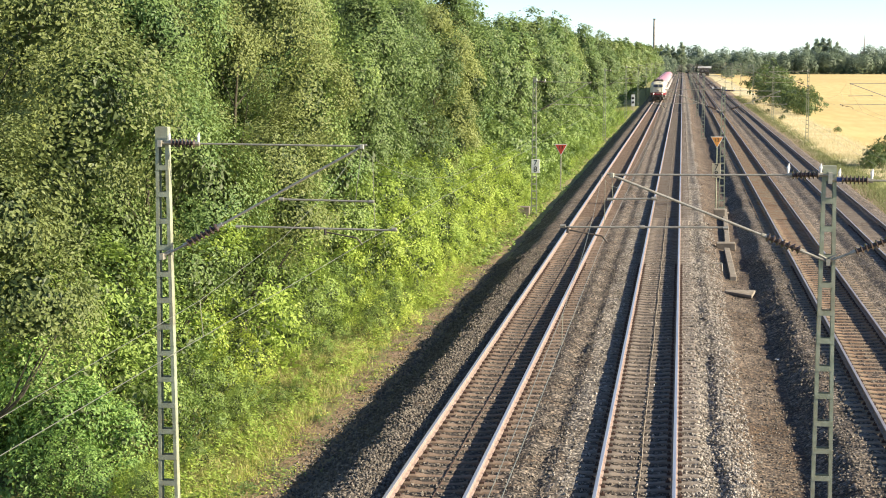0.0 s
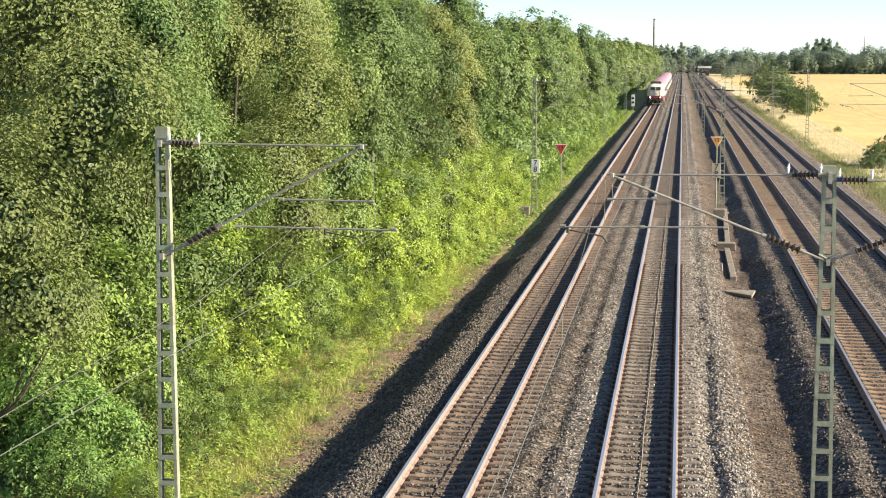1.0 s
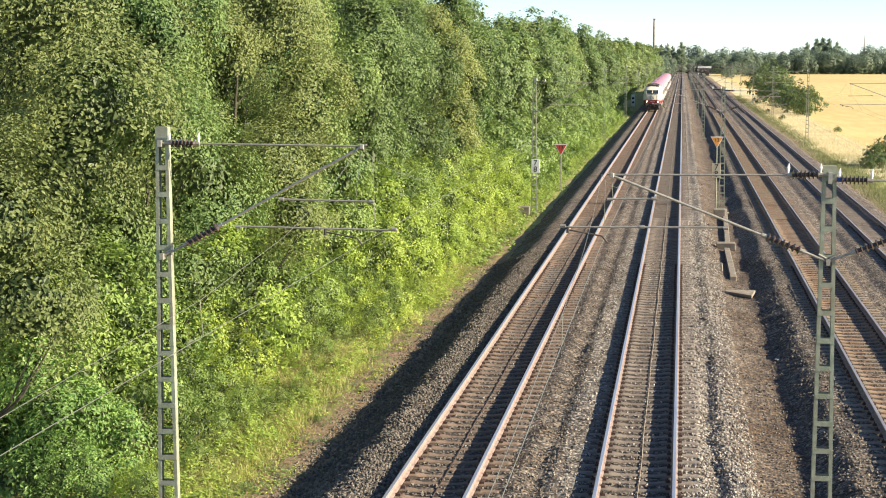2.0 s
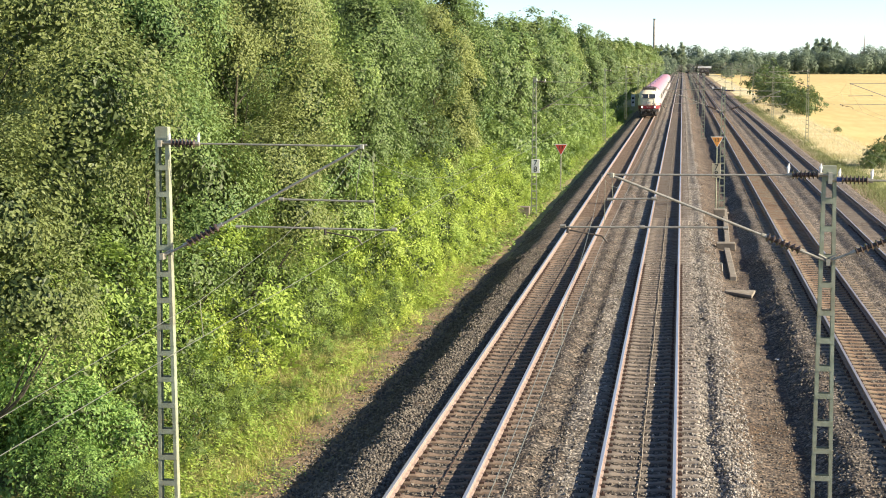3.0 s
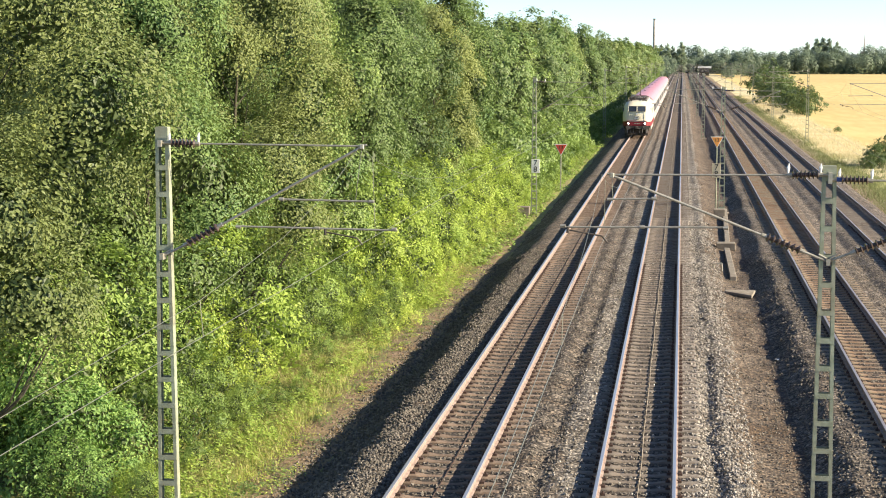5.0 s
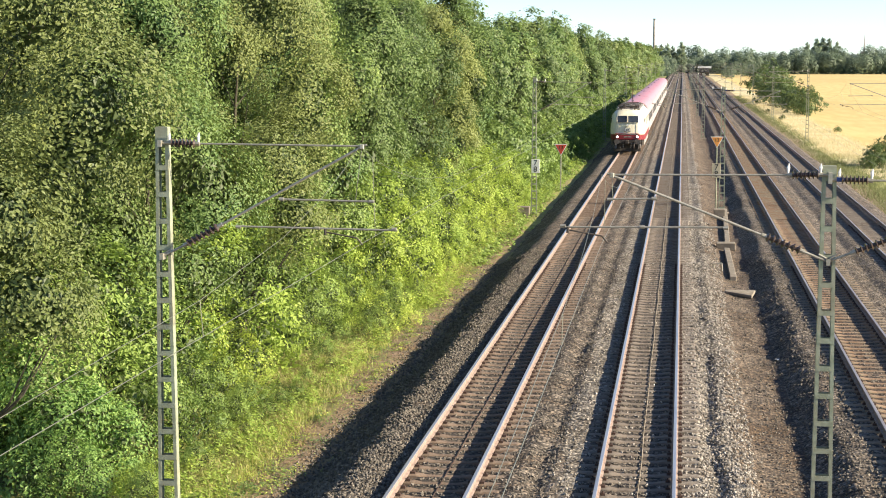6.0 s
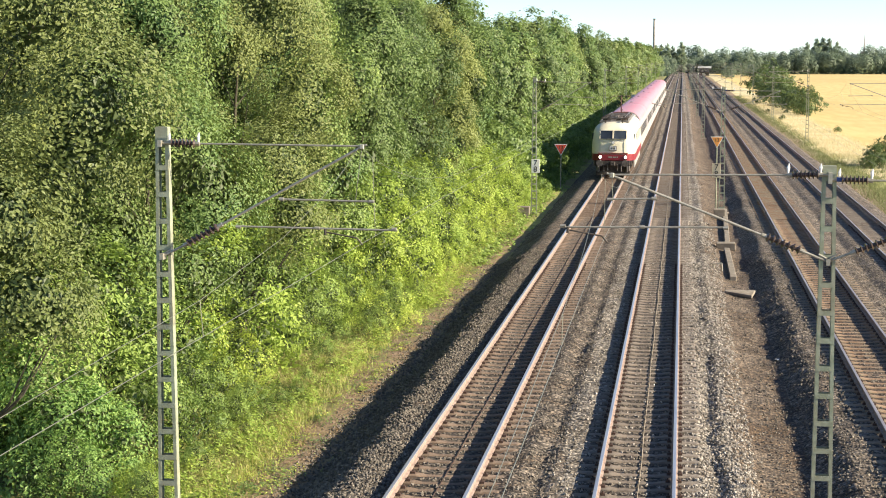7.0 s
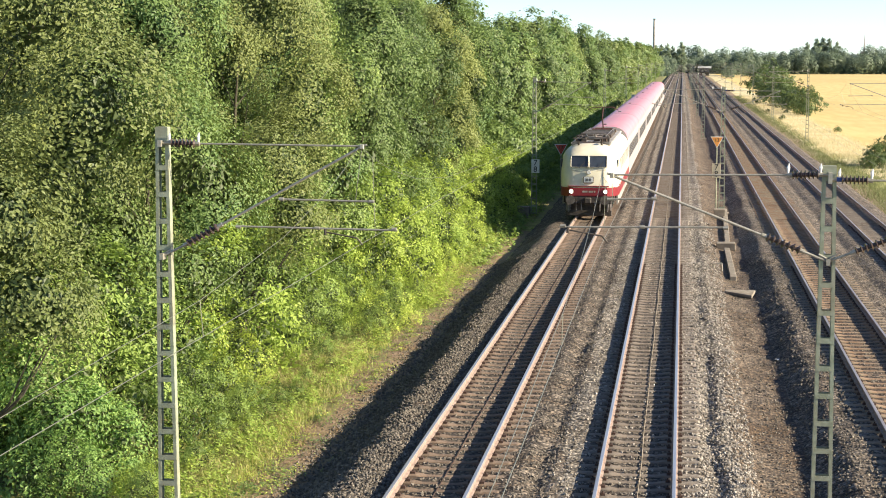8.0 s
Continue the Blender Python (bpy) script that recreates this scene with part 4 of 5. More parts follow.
def overhead():
    base = {"left": -1.15, "mid": -0.7, "right": -1.05}
    top = {"left": 7.19, "mid": 6.66, "right": 7.2}
    protos = {}
    for key in ("left", "mid", "right"):
        h = top[key] - base[key]
        protos[key] = lattice_mast(h, 0.37, 0.205, "grey-green painted steel lattice mast beside the track" if key != "mid" else "grey-green painted steel lattice mast between two tracks")
    ys_right = [y for y in MASTS_Y if y > 60]
    for key, ys in (("left", MASTS_Y), ("mid", MASTS_Y), ("right", ys_right)):
        for i, y in enumerate(ys):
            m = pose(MAST_X[key][min(i, 2)], y, base[key])
            if i == 0:
                protos[key].matrix_basis = m
            else:
                copy_thing(protos[key], m)
    spec = {"left": dict(side=1, reach=3.26, z_top=6.94, z_low=5.18, z_reg=5.63, reg_far=3.82, reg_near=1.25, stay_z=6.07, stay=(1.95, 3.42)),
            "mid": dict(side=-1, reach=3.28, z_top=6.53, z_low=5.27, z_reg=5.72, reg_far=4.08, reg_near=1.54, stay_z=6.15, stay=(2.62, 3.32)),
            "out": dict(side=1, reach=3.16, z_top=6.46, z_low=5.27, z_reg=5.72, reg_far=3.6, reg_near=1.2, stay_z=6.15, stay=(1.9, 3.2), blue=True),
            "right": dict(side=-1, reach=4.2, z_top=6.9, z_low=5.35, z_reg=5.7, reg_far=4.8, reg_near=1.7, stay_z=6.2, stay=(3.0, 4.3))}
    first = {}
    for key, mk in (("left", "left"), ("mid", "mid"), ("out", "mid"), ("right", "right")):
        for i, y in enumerate(MASTS_Y if key != "right" else ys_right):
            m = pose(MAST_X[mk][min(i, 2)], y - 0.11, 0)
            if key not in first:
                first[key] = cantilever(label="galvanised tubular bracket with brown insulators on a mast", m=m, **spec[key])
            else:
                copy_thing(first[key], m)
    # wires of each track: messenger sagging between masts, contact wire level, droppers
    for tx, ztop, stag in ((TRACKS[0] - 0.12, 6.93, 0.12), (TRACKS[1] - 0.26, 6.51, 0.17), (TRACKS[2], 6.44, 0.3), (TRACKS[3], 6.88, 0.3)):
        ys = [-44.0] + list(MASTS_Y)
        mess, cont = [], []
        for i in range(len(ys) - 1):
            us = (0, 0.015, 0.04, 0.075, 0.13, 0.22, 0.35, 0.5, 0.65, 0.78, 0.87, 0.925, 0.96, 0.985)
            for u in us:
                y = ys[i] + (ys[i + 1] - ys[i]) * u
                mess.append((tx - 0.16 * abs(2 * u - 1), y, 5.6 + (ztop - 5.6) * abs(2 * u - 1) ** 7))
                st = stag * (-1 if i % 2 else 1) * (1 - 2 * u)
                cont.append((tx + st, y, 5.38))
        wire_run("messenger_wire", mess, 0.0032, "thin stranded messenger wire hung between masts")
        wire_run("contact_wire", cont, 0.0042, "thin grey contact wire above a track")
        bm = B()
        for (a, b) in list(zip(mess, cont))[:40:5]:
            if a[2] - b[2] > 0.12:
                rod(bm, a, b, 0.004, n=4)
        ob = part("dropper_wires", bm, M["wire"])
        tagged(ob, "thin vertical dropper wires between overhead wires", "overhead wire", "overhead wires", "stuff")


# ---- train ----
def body_ring(y, w, zt, zs=(1.05, 1.45, 1.80, 1.88, 2.35, 2.85, 3.15), bulge=0.62, tumble=0.0):
    """A cross-section: upright sides and a rounded roof."""
    pts = []
    side = [(w * (1 - tumble * max(0, z - 2.3)), z) for z in zs]
    top = []
    for k in range(1, 7):
        a = k / 7 * math.pi / 2
        top.append((side[-1][0] * math.cos(a) ** bulge, zs[-1] + (zt - zs[-1]) * math.sin(a) ** 0.9))
    half = side + top + [(0.0, zt)]
    right = [(x, y, z) for x, z in half]
    left = [(-x, y, z) for x, z in half[:-1]][::-1]
    return right + left


def bogie(parent, y, wheels, gap, r):
    fr = B()
    for s in (-1, 1):
        box(fr, s * 1.02 - 0.06, s * 1.02 + 0.06, y - gap * (wheels - 1) / 2 - 0.7, y + gap * (wheels - 1) / 2 + 0.7, 0.5, 0.78, bev=0.03)
        for k in range(wheels):
            yy = y + gap * (k - (wheels - 1) / 2)
            box(fr, s * 1.08 - 0.1, s * 1.08 + 0.1, yy - 0.2, yy + 0.2, 0.42, 0.72, bev=0.03)
            rod(fr, (s * 1.1, yy + 0.45, 0.55), (s * 1.1, yy + 0.45, 0.95), 0.09)
    box(fr, -0.9, 0.9, y - 0.3, y + 0.3, 0.5, 0.8)
    bg = part("bogie", fr, M["under"], parent, "dark grimy bogie frame")
    for k in range(wheels):
        yy = y + gap * (k - (wheels - 1) / 2)
        bm = B()
        for s in (-1, 1):
            rod(bm, (s * 0.70, yy, r), (s * 0.83, yy, r), r, n=20)
            rod(bm, (s * 0.67, yy, r), (s * 0.70, yy, r), r + 0.028, n=20)
        rod(bm, (-0.7, yy, r), (0.7, yy, r), 0.09)
        part("wheelset", bm, M["wheel"], bg, "worn steel wheelset")


def pantograph(parent, y, raised):
    bm = B()
    for s in (-1, 1):
        for d in (-0.55, 0.55):
            rod(bm, (s * 0.55, y + d, 3.78), (s * 0.55, y + d, 4.05), 0.05)
    part("roof_insulators", bm, M["insul"], parent, "brown roof insulators")
    bm = B()
    for s in (-1, 1):
        rod(bm, (s * 0.55, y - 0.6, 4.06), (s * 0.55, y + 0.6, 4.06), 0.035)
    for d in (-0.55, 0.55):
        rod(bm, (-0.62, y + d, 4.06), (0.62, y + d, 4.06), 0.035)
    if raised:
        rod(bm, (0, y + 0.5, 4.08), (0, y - 0.85, 4.75), 0.04)
        rod(bm, (0, y - 0.85, 4.75), (0, y + 0.2, 5.36), 0.03)
        zz, yy = 5.36, y + 0.2
    else:
        rod(bm, (-0.5, y + 0.5, 4.1), (-0.2, y - 0.9, 4.18), 0.03)
        rod(bm, (0.5, y + 0.5, 4.1), (0.2, y - 0.9, 4.18), 0.03)
        rod(bm, (-0.2, y - 0.9, 4.2), (-0.35, y + 0.3, 4.28), 0.025)
        rod(bm, (0.2, y - 0.9, 4.2), (0.35, y + 0.3, 4.28), 0.025)
        zz, yy = 4.3, y + 0.3
    for d in (-0.18, 0.18):
        rod(bm, (-0.6, yy + d, zz), (0.6, yy + d, zz), 0.022)
        for s in (-1, 1):
            rod(bm, (s * 0.6, yy + d, zz), (s * 0.92, yy + d, zz - 0.17), 0.018)
    part("pantograph", bm, M["panto"] if raised else M["roofgear"], parent, "dark red pantograph raised to the wire" if raised else "grimy grey pantograph folded flat")


def locomotive():
    lo = empty("locomotive", "cream and red electric express locomotive with lit headlights", "locomotive")
    L = 19.5
    # plan of the rounded nose: distance from the front, half width, roof height
    nose = [(0.10, 0.78, 3.25), (0.16, 1.02, 3.40), (0.30, 1.22, 3.56), (0.55, 1.38, 3.70), (0.95, 1.48, 3.80), (1.6, 1.53, 3.86), (2.6, 1.545, 3.88)]

    def rake(z):
        return 0.0 if z < 1.9 else (z - 1.9) * 0.30

    def hull(d, w, zt):
        return body_ring(0, w, zt, (1.20, 1.42, 1.66, 1.76, 2.35, 2.85, 3.15 if d < 0.4 else 3.02), 0.78, 0.07)

    rings = []
    for d, w, zt in nose:
        r = hull(d, w, zt)
        rings.append([(x, d + rake(z) * max(0, 1 - d / 2.6), z) for x, _, z in r])
    for d in (6, 10, 14, L - 2.6):
        rings.append([(x, d, z) for x, _, z in hull(d, 1.545, 3.88)])
    for d, w, zt in nose[::-1][1:]:
        r = hull(d, w, zt)
        rings.append([(x, L - d - rake(z) * max(0, 1 - d / 2.6), z) for x, _, z in r])
    n = len(rings[0])

    def mi(i, k):
        k = min(k, n - 2 - k) if k < n - 1 else -1
        if k < 0:
            return 3
        return 1 if k < 2 else (0 if k == 2 else (0 if k < 11 or i < 5 or i > len(rings) - 7 else 2))
    bm = B()
    loft(bm, rings, mi=mi)
    for f in bm.faces:
        if len(f.verts) > 4:
            f.material_index = 0
    body = part("body", bm, [M["cream"], M["red"], M["roof"], M["under"]], lo, "cream bodyshell with a red lower band")
    body.data.shade_smooth()
    body.modifiers.new("bevel", "EDGE_SPLIT").split_angle = radians(35)
    # front face plates: red apron and cream strip, a little proud of the shell
    bm = B()
    box(bm, -1.02, 1.02, 0.03, 0.2, 1.20, 1.64, bev=0.04)
    part("front_apron", bm, M["red"], lo, "red front apron")
    bm = B()
    box(bm, -1.06, 1.06, 0.02, 0.22, 1.70, 1.745, bev=0.01)
    part("trim_strip", bm, M["red"], lo, "thin red trim strip")
    bm = B()
    for s in (-1, 1):
        box(bm, s * 1.545, s * 1.556, 1.5, L - 1.5, 1.70, 1.745)
    part("side_strip", bm, M["red"], lo)
    # windscreen in two panes with a raised frame, on the raked front
    for x0, x1 in ((-0.93, -0.03), (0.03, 0.93)):
        bm = B()
        y0, y1 = 0.27, 0.45
        vs = [(x0, y0 - 0.05 + abs(x0) * 0.10, 2.70), (x1, y0 - 0.05 + abs(x1) * 0.10, 2.70), (x1, y1 - 0.03 + abs(x1) * 0.10, 3.27), (x0, y1 - 0.03 + abs(x0) * 0.10, 3.27)]
        loft(bm, [vs, [(x, y + 0.3, z) for x, y, z in vs]])
        w = part("windscreen", bm, M["glass"], lo, "dark windscreen pane")
        bm = B()
        q = [Vector(v) + Vector((0, -0.012, 0)) for v in vs]
        for i in range(4):
            rod(bm, q[i], q[(i + 1) % 4], 0.016, n=6)
        part("window_frame", bm, M["galv"], w, "thin grey window frame")
        bm = B()
        xm = (x0 + x1) / 2
        rod(bm, (xm, 0.20, 2.66), (xm + 0.3, 0.29, 3.0), 0.012, n=5)
        part("wiper", bm, M["black"], w, "black wiper")
    for s in (-1, 1):
        bm = B()
        box(bm, s * 1.34, s * 1.485, 1.15, 1.75, 2.66, 3.04, bev=0.015)
        part("cab_side_window", bm, M["glass"], lo, "dark cab side window")
        for yy in (4.0, 6.2, 8.4, 10.6, 12.8, 15.0):
            bm = B()
            box(bm, s * 1.44, s * 1.545, yy, yy + 1.5, 2.35, 2.95, bev=0.006)
            g = part("side_grille", bm, M["roof"], lo, "grey ventilation grille")
        bm = B()
        rod(bm, (s * 0.88, 0.06, 1.45), (s * 0.88, 0.0, 1.45), 0.13, n=16)
        h = part("headlight_housing", bm, M["galv"], lo, "round headlight housing")
        bm = B()
        rod(bm, (s * 0.88, 0.0, 1.45), (s * 0.88, -0.012, 1.45), 0.085, n=16)
        part("headlight", bm, M["lampglow"], h, "lit white headlight")
        bm = B()
        rod(bm, (s * 0.88, -0.55, 1.05), (s * 0.88, 0.2, 1.05), 0.09, n=10)
        rod(bm, (s * 0.88, -0.60, 1.05), (s * 0.88, -0.55, 1.05), 0.23, n=18)
        part("buffer", bm, M["wheel"], lo, "grimy steel buffer")
        bm = B()
        rod(bm, (s * 0.42, -0.02, 2.52), (s * 0.9, 0.08, 2.58), 0.018, n=6)
        part("handrail", bm, M["galv"], lo, "grey front handrail")
        bm = B()
        box(bm, s * 1.05 - 0.13, s * 1.05 + 0.13, 0.3, 0.6, 0.42, 0.85, bev=0.04)
        rod(bm, (s * 1.05, 0.1, 0.9), (s * 1.0, 0.0, 0.4), 0.03, n=6)
        rod(bm, (s * 0.62, -0.12, 0.95), (s * 0.6, -0.16, 0.45), 0.035, n=6)
        rod(bm, (s * 0.35, -0.12, 0.95), (s * 0.33, -0.16, 0.5), 0.03, n=6)
        part("brake_hose", bm, M["roofgear"], lo, "grimy step and hanging brake hoses")
    bm = B()
    rod(bm, (0, 0.14, 2.45), (0, 0.24, 2.45), 0.13, n=16)
    h = part("headlight_housing", bm, M["galv"], lo, "round upper headlight housing")
    bm = B()
    rod(bm, (0, 0.09, 2.45), (0, 0.14, 2.45), 0.10, n=16)
    part("headlight", bm, M["white"], h, "unlit upper headlight")
    bm = B()
    box(bm, -0.27, 0.27, 0.06, 0.2, 1.89, 2.22, 0, 0.02)
    pl = part("emblem_plate", bm, M["under"], lo, "framed rectangular emblem plate")
    bm = B()
    box(bm, -0.235, 0.235, 0.05, 0.1, 1.925, 2.185)
    part("emblem_field", bm, M["white"], pl, "white emblem field")
    bm = B()
    for x0, x1 in ((-0.15, -0.02), (0.02, 0.15)):
        box(bm, x0, x1, 0.044, 0.06, 1.98, 2.13)
    part("emblem_shape", bm, M["coachgrey"], pl, "dull grey emblem shapes")
    bm = B()
    for x0, x1 in ((-0.30, -0.04), (0.02, 0.24), (0.28, 0.36)):
        box(bm, x0, x1, 0.022, 0.06, 1.40, 1.49)
    part("number_bars", bm, M["galv"], lo, "pale bars of painted lettering")
    bm = B()
    box(bm, -1.2, 1.2, 0.05, 0.3, 0.82, 1.20, bev=0.03)
    box(bm, -0.16, 0.16, -0.35, 0.1, 0.86, 1.14, bev=0.03)
    box(bm, -1.3, 1.3, 0.5, L - 0.5, 0.85, 1.21)
    box(bm, -1.2, 1.2, 0.62, 0.72, 0.14, 0.86, bev=0.03)
    part("buffer_beam", bm, M["under"], lo, "dark buffer beam with coupling")
    bm = B()
    for s in (-1, 1):
        box(bm, s * 1.42 - 0.04, s * 1.42 + 0.04, 2.0, L - 2.0, 0.65, 1.21)
    part("side_skirt", bm, M["roof"], lo, "grey side skirt")
    # roof: a grey walkway plate, vent hoods, busbars on insulators, resistor boxes
    bm = B()
    box(bm, -1.08, 1.08, 2.3, L - 2.3, 3.76, 3.88, bev=0.04)
    part("roof_plate", bm, M["roof"], lo, "grey roof plate")
    hoods = [(-0.85, 0.85, 7.6, 12.0, 4.10)] + [(-0.45, 0.35, 5.3 + k * 0.75, 5.85 + k * 0.75, 4.04) for k in range(3)]
    rr = random.Random(3)
    for k in range(16):
        x, yy, w, d, h = rr.uniform(-0.75, 0.75), 2.6 + 0.3 * k + rr.uniform(-0.1, 0.1), rr.uniform(0.08, 0.22), rr.uniform(0.08, 0.25), rr.uniform(0.10, 0.34)
        hoods.append((x - w, x + w, yy - d, yy + d, 3.86 + h))
    for x0, x1, y0, y1, z1 in hoods:
        bm = B()
        box(bm, x0, x1, y0, y1, 3.84, z1, bev=0.02)
        part("roof_box", bm, M["under"], lo, "dark grimy roof box")
    bm = B()
    rod(bm, (-0.78, 2.5, 4.06), (-0.78, 16.5, 4.06), 0.03)
    rod(bm, (0.66, 4.4, 4.10), (0.66, 16.5, 4.10), 0.03)
    for k, (yy, x0, x1) in enumerate(((2.55, -0.95, 0.95), (4.5, -0.9, 0.4), (6.9, -0.4, 0.85), (9.5, -0.85, 0.85), (13.0, -0.85, 0.6))):
        rod(bm, (x0, yy, 4.08), (x1, yy + 0.12, 4.08), 0.035)
    part("busbar", bm, M["roofgear"], lo, "grey roof busbars")
    bm = B()
    for k in range(8):
        yy = 2.6 + k * 1.75
        for s in (-1, 1):
            rod(bm, (s * 0.78, yy, 3.84), (s * 0.78, yy, 4.06), 0.055)
            rod(bm, (s * 0.78, yy, 3.93), (s * 0.78, yy, 3.96), 0.085)
    part("roof_insulator", bm, M["insul"], lo, "brown roof insulators")
    for s in (-1, 1):
        bm = B()
        rod(bm, (s * 0.6, 1.5, 3.6), (s * 0.6, 1.5, 3.95), 0.06)
        rod(bm, (s * 0.6, 1.25, 3.95), (s * 0.6, 1.75, 3.95), 0.07, 0.04)
        part("roof_horn", bm, M["under"], lo, "dark roof horn")
    bm = B()
    box(bm, -1.0, 1.0, 2.1, 2.2, 3.72, 3.93, bev=0.02)
    part("roof_cross_bar", bm, M["roofgear"], lo, "dark cross bar on the roof")
    pantograph(lo, 3.4, False)
    pantograph(lo, 15.6, True)
    bogie(lo, 4.5, 3, 2.1, 0.62)
    bogie(lo, 15.0, 3, 2.1, 0.62)
    return lo


def coach():
    co = empty("passenger_coach", "red-roofed passenger coach with pale sides and grey window band", "railway coach", None, "coaches of the train")
    L = 26.1
    rings = []
    zs = (0.95, 1.40, 1.72, 1.85, 2.35, 2.75, 2.95)
    for d, k in ((0.0, 0.985), (0.12, 1.0), (4, 1), (9, 1), (13, 1), (18, 1), (22, 1), (L - 0.12, 1.0), (L, 0.985)):
        rings.append([(x, d, z) for x, _, z in body_ring(0, 1.41 * k, 4.02, zs)])
    n = len(rings[0])

    def mi(i, k):
        k = min(k, n - 2 - k) if k < n - 1 else -1
        if k < 0:
            return 3
        if k < 2:
            return 0
        if k < 3:
            return 0
        if k < 5:
            return 2
        return 0 if k < 7 else 1
    bm = B()
    loft(bm, rings, mi=mi)
    body = part("body", bm, [M["coachwhite"], M["coachred"], M["coachgrey"], M["under"]], co, "pale bodyshell with red roof")
    body.data.shade_smooth()
    body.modifiers.new("split", "EDGE_SPLIT").split_angle = radians(35)
    gm, dm = None, None
    for s in (-1, 1):
        for k in range(11):
            y = 2.6 + k * 1.93
            if gm is None:
                bm = B()
                box(bm, -0.02, 0.012, 0, 1.35, 1.92, 2.68, bev=0.008)
                w = part("window", bm, M["tint"], co, "dark tinted coach window", pose(s * 1.41, y, 0))
                gm = w.data
            else:
                place("window", gm, co, "dark tinted coach window", pose(s * 1.41, y, 0, 0, 0, 0) if s > 0 else pose(s * 1.41, y + 1.35, 0, 0, 0, 180))
        for y in (0.7, L - 1.6):
            if dm is None:
                bm = B()
                box(bm, -0.02, 0.016, 0, 0.9, 1.0, 2.9, bev=0.01)
                d = part("door", bm, M["coachwhite"], co, "pale folding door", pose(s * 1.41, y, 0))
                dm = d.data
            else:
                place("door", dm, co, "pale folding door", pose(s * 1.41, y, 0) if s > 0 else pose(s * 1.41, y + 0.9, 0, 0, 0, 180))
    bm = B()
    box(bm, -0.35, -0.1, 3.0, 3.3, 3.92, 4.08, bev=0.03)
    part("roof_vent", bm, M["coachgrey"], co, "small grey roof vent")
    bm = B()
    box(bm, -0.75, 0.75, -0.15, 0.0, 1.0, 3.3)
    box(bm, -0.75, 0.75, L, L + 0.15, 1.0, 3.3)
    part("gangway", bm, M["under"], co, "dark rubber gangway")
    bm = B()
    box(bm, -1.25, 1.25, 0.2, L - 0.2, 0.85, 0.97)
    box(bm, -1.2, 1.2, 8.5, 17.5, 0.35, 0.86, bev=0.05)
    part("underframe", bm, M["under"], co, "dark underframe boxes")
    bogie(co, 3.6, 2, 2.5, 0.46)
    bogie(co, L - 3.6, 2, 2.5, 0.46)
    return co


N_COACH = 8
TRAIN = []


def train():
    lo = locomotive()
    TRAIN.append((lo, 0.55))
    c = coach()
    TRAIN.append((c, 20.6))
    for k in range(1, N_COACH):
        TRAIN.append((copy_thing(c, pose(0, 0, 0)), 20.6 + 26.4 * k))


def motions():
    for ob, off in TRAIN:
        walk(ob, [(t, pose(TRACKS[0], NOSE_Y + SPEED * (8.0 - t) + off, 0)) for t in (0.0, 2.0, 4.0, 6.0, 8.0)])


# ---- things beside the line ----
def words(name, text, size, material, parent, m):
    """Raised letters, turned into a mesh."""
    cu = bpy.data.curves.new(name, "FONT")
    cu.body, cu.size, cu.extrude, cu.align_x, cu.align_y = text, size, 0.002, "CENTER", "CENTER"
    tmp = bpy.data.objects.new(name, cu)
    me = bpy.data.meshes.new_from_object(tmp)
    me.name = name
    me.materials.clear()
    me.materials.append(material)
    bpy.data.objects.remove(tmp)
    return place(name, me, parent, "", m)


def slab(name, w, d, h, bev, m, label, cat, group=""):
    bm = B()
    box(bm, -w / 2, w / 2, -d / 2, d / 2, -h, 0, bev=bev)
    for v in bm.verts:
        v.co += Vector((noise.noise(v.co * 1.7), noise.noise(v.co * 1.9 + Vector((5, 0, 0))), 0)) * 0.03
    return tagged(part(name, bm, M["concrete"], None, "", m), label, cat, group)


def number_board(m, face, label):
    """A hectometre board with two figures."""
    s = empty("number_board", label, "trackside sign", m, "number boards")
    bm = B()
    box(bm, -0.24, 0.24, -0.012, 0.012, -0.40, 0.40, bev=0.01)
    b = part("board", bm, face, s)
    up = Matrix.Rotation(radians(90), 4, "X")
    words("figure", "7", 0.46, M["black"], b, Matrix.Translation((0, -0.016, 0.19)) @ up)
    words("figure", "8", 0.46, M["black"], b, Matrix.Translation((0, -0.016, -0.19)) @ up)
    bm = B()
    for z in (-0.25, 0.25):
        box(bm, -0.05, 0.05, 0.012, 0.1, z - 0.02, z + 0.02)
    part("bracket", bm, M["galv"], s)
    return s


def triangle_sign(m, w, h, z, post, face, rim, label):
    """A signal board standing on its point, on a post."""
    s = empty("triangle_sign", label, "trackside sign", m, "triangular boards")
    for name, k, y, mt in (("board", 1.0, 0.0, rim), ("field", 0.84, -0.012, face)):
        bm = B()
        c = z + h * 0.62
        tri = [(-w / 2 * k, c + h * 0.38 * k), (w / 2 * k, c + h * 0.38 * k), (0, c - h * 0.62 * k)]
        loft(bm, [[(a, y, b) for a, b in tri], [(a, y + 0.01, b) for a, b in tri]])
        o = part(name, bm, mt, s)
    words("figures", "13", h * 0.42, M["black"], s, Matrix.Translation((0, -0.016, z + h * 0.70)) @ Matrix.Rotation(radians(90), 4, "X"))
    bm = B()
    rod(bm, (0, 0.05, 0), (0, 0.05, z + h * 0.8), 0.032)
    part("post", bm, post, s, "thin steel post")
    bm = B()
    box(bm, -0.16, 0.16, -0.1, 0.2, -0.25, 0.08, bev=0.03)
    part("foot", bm, M["concrete"], s, "small concrete foot")
    return s


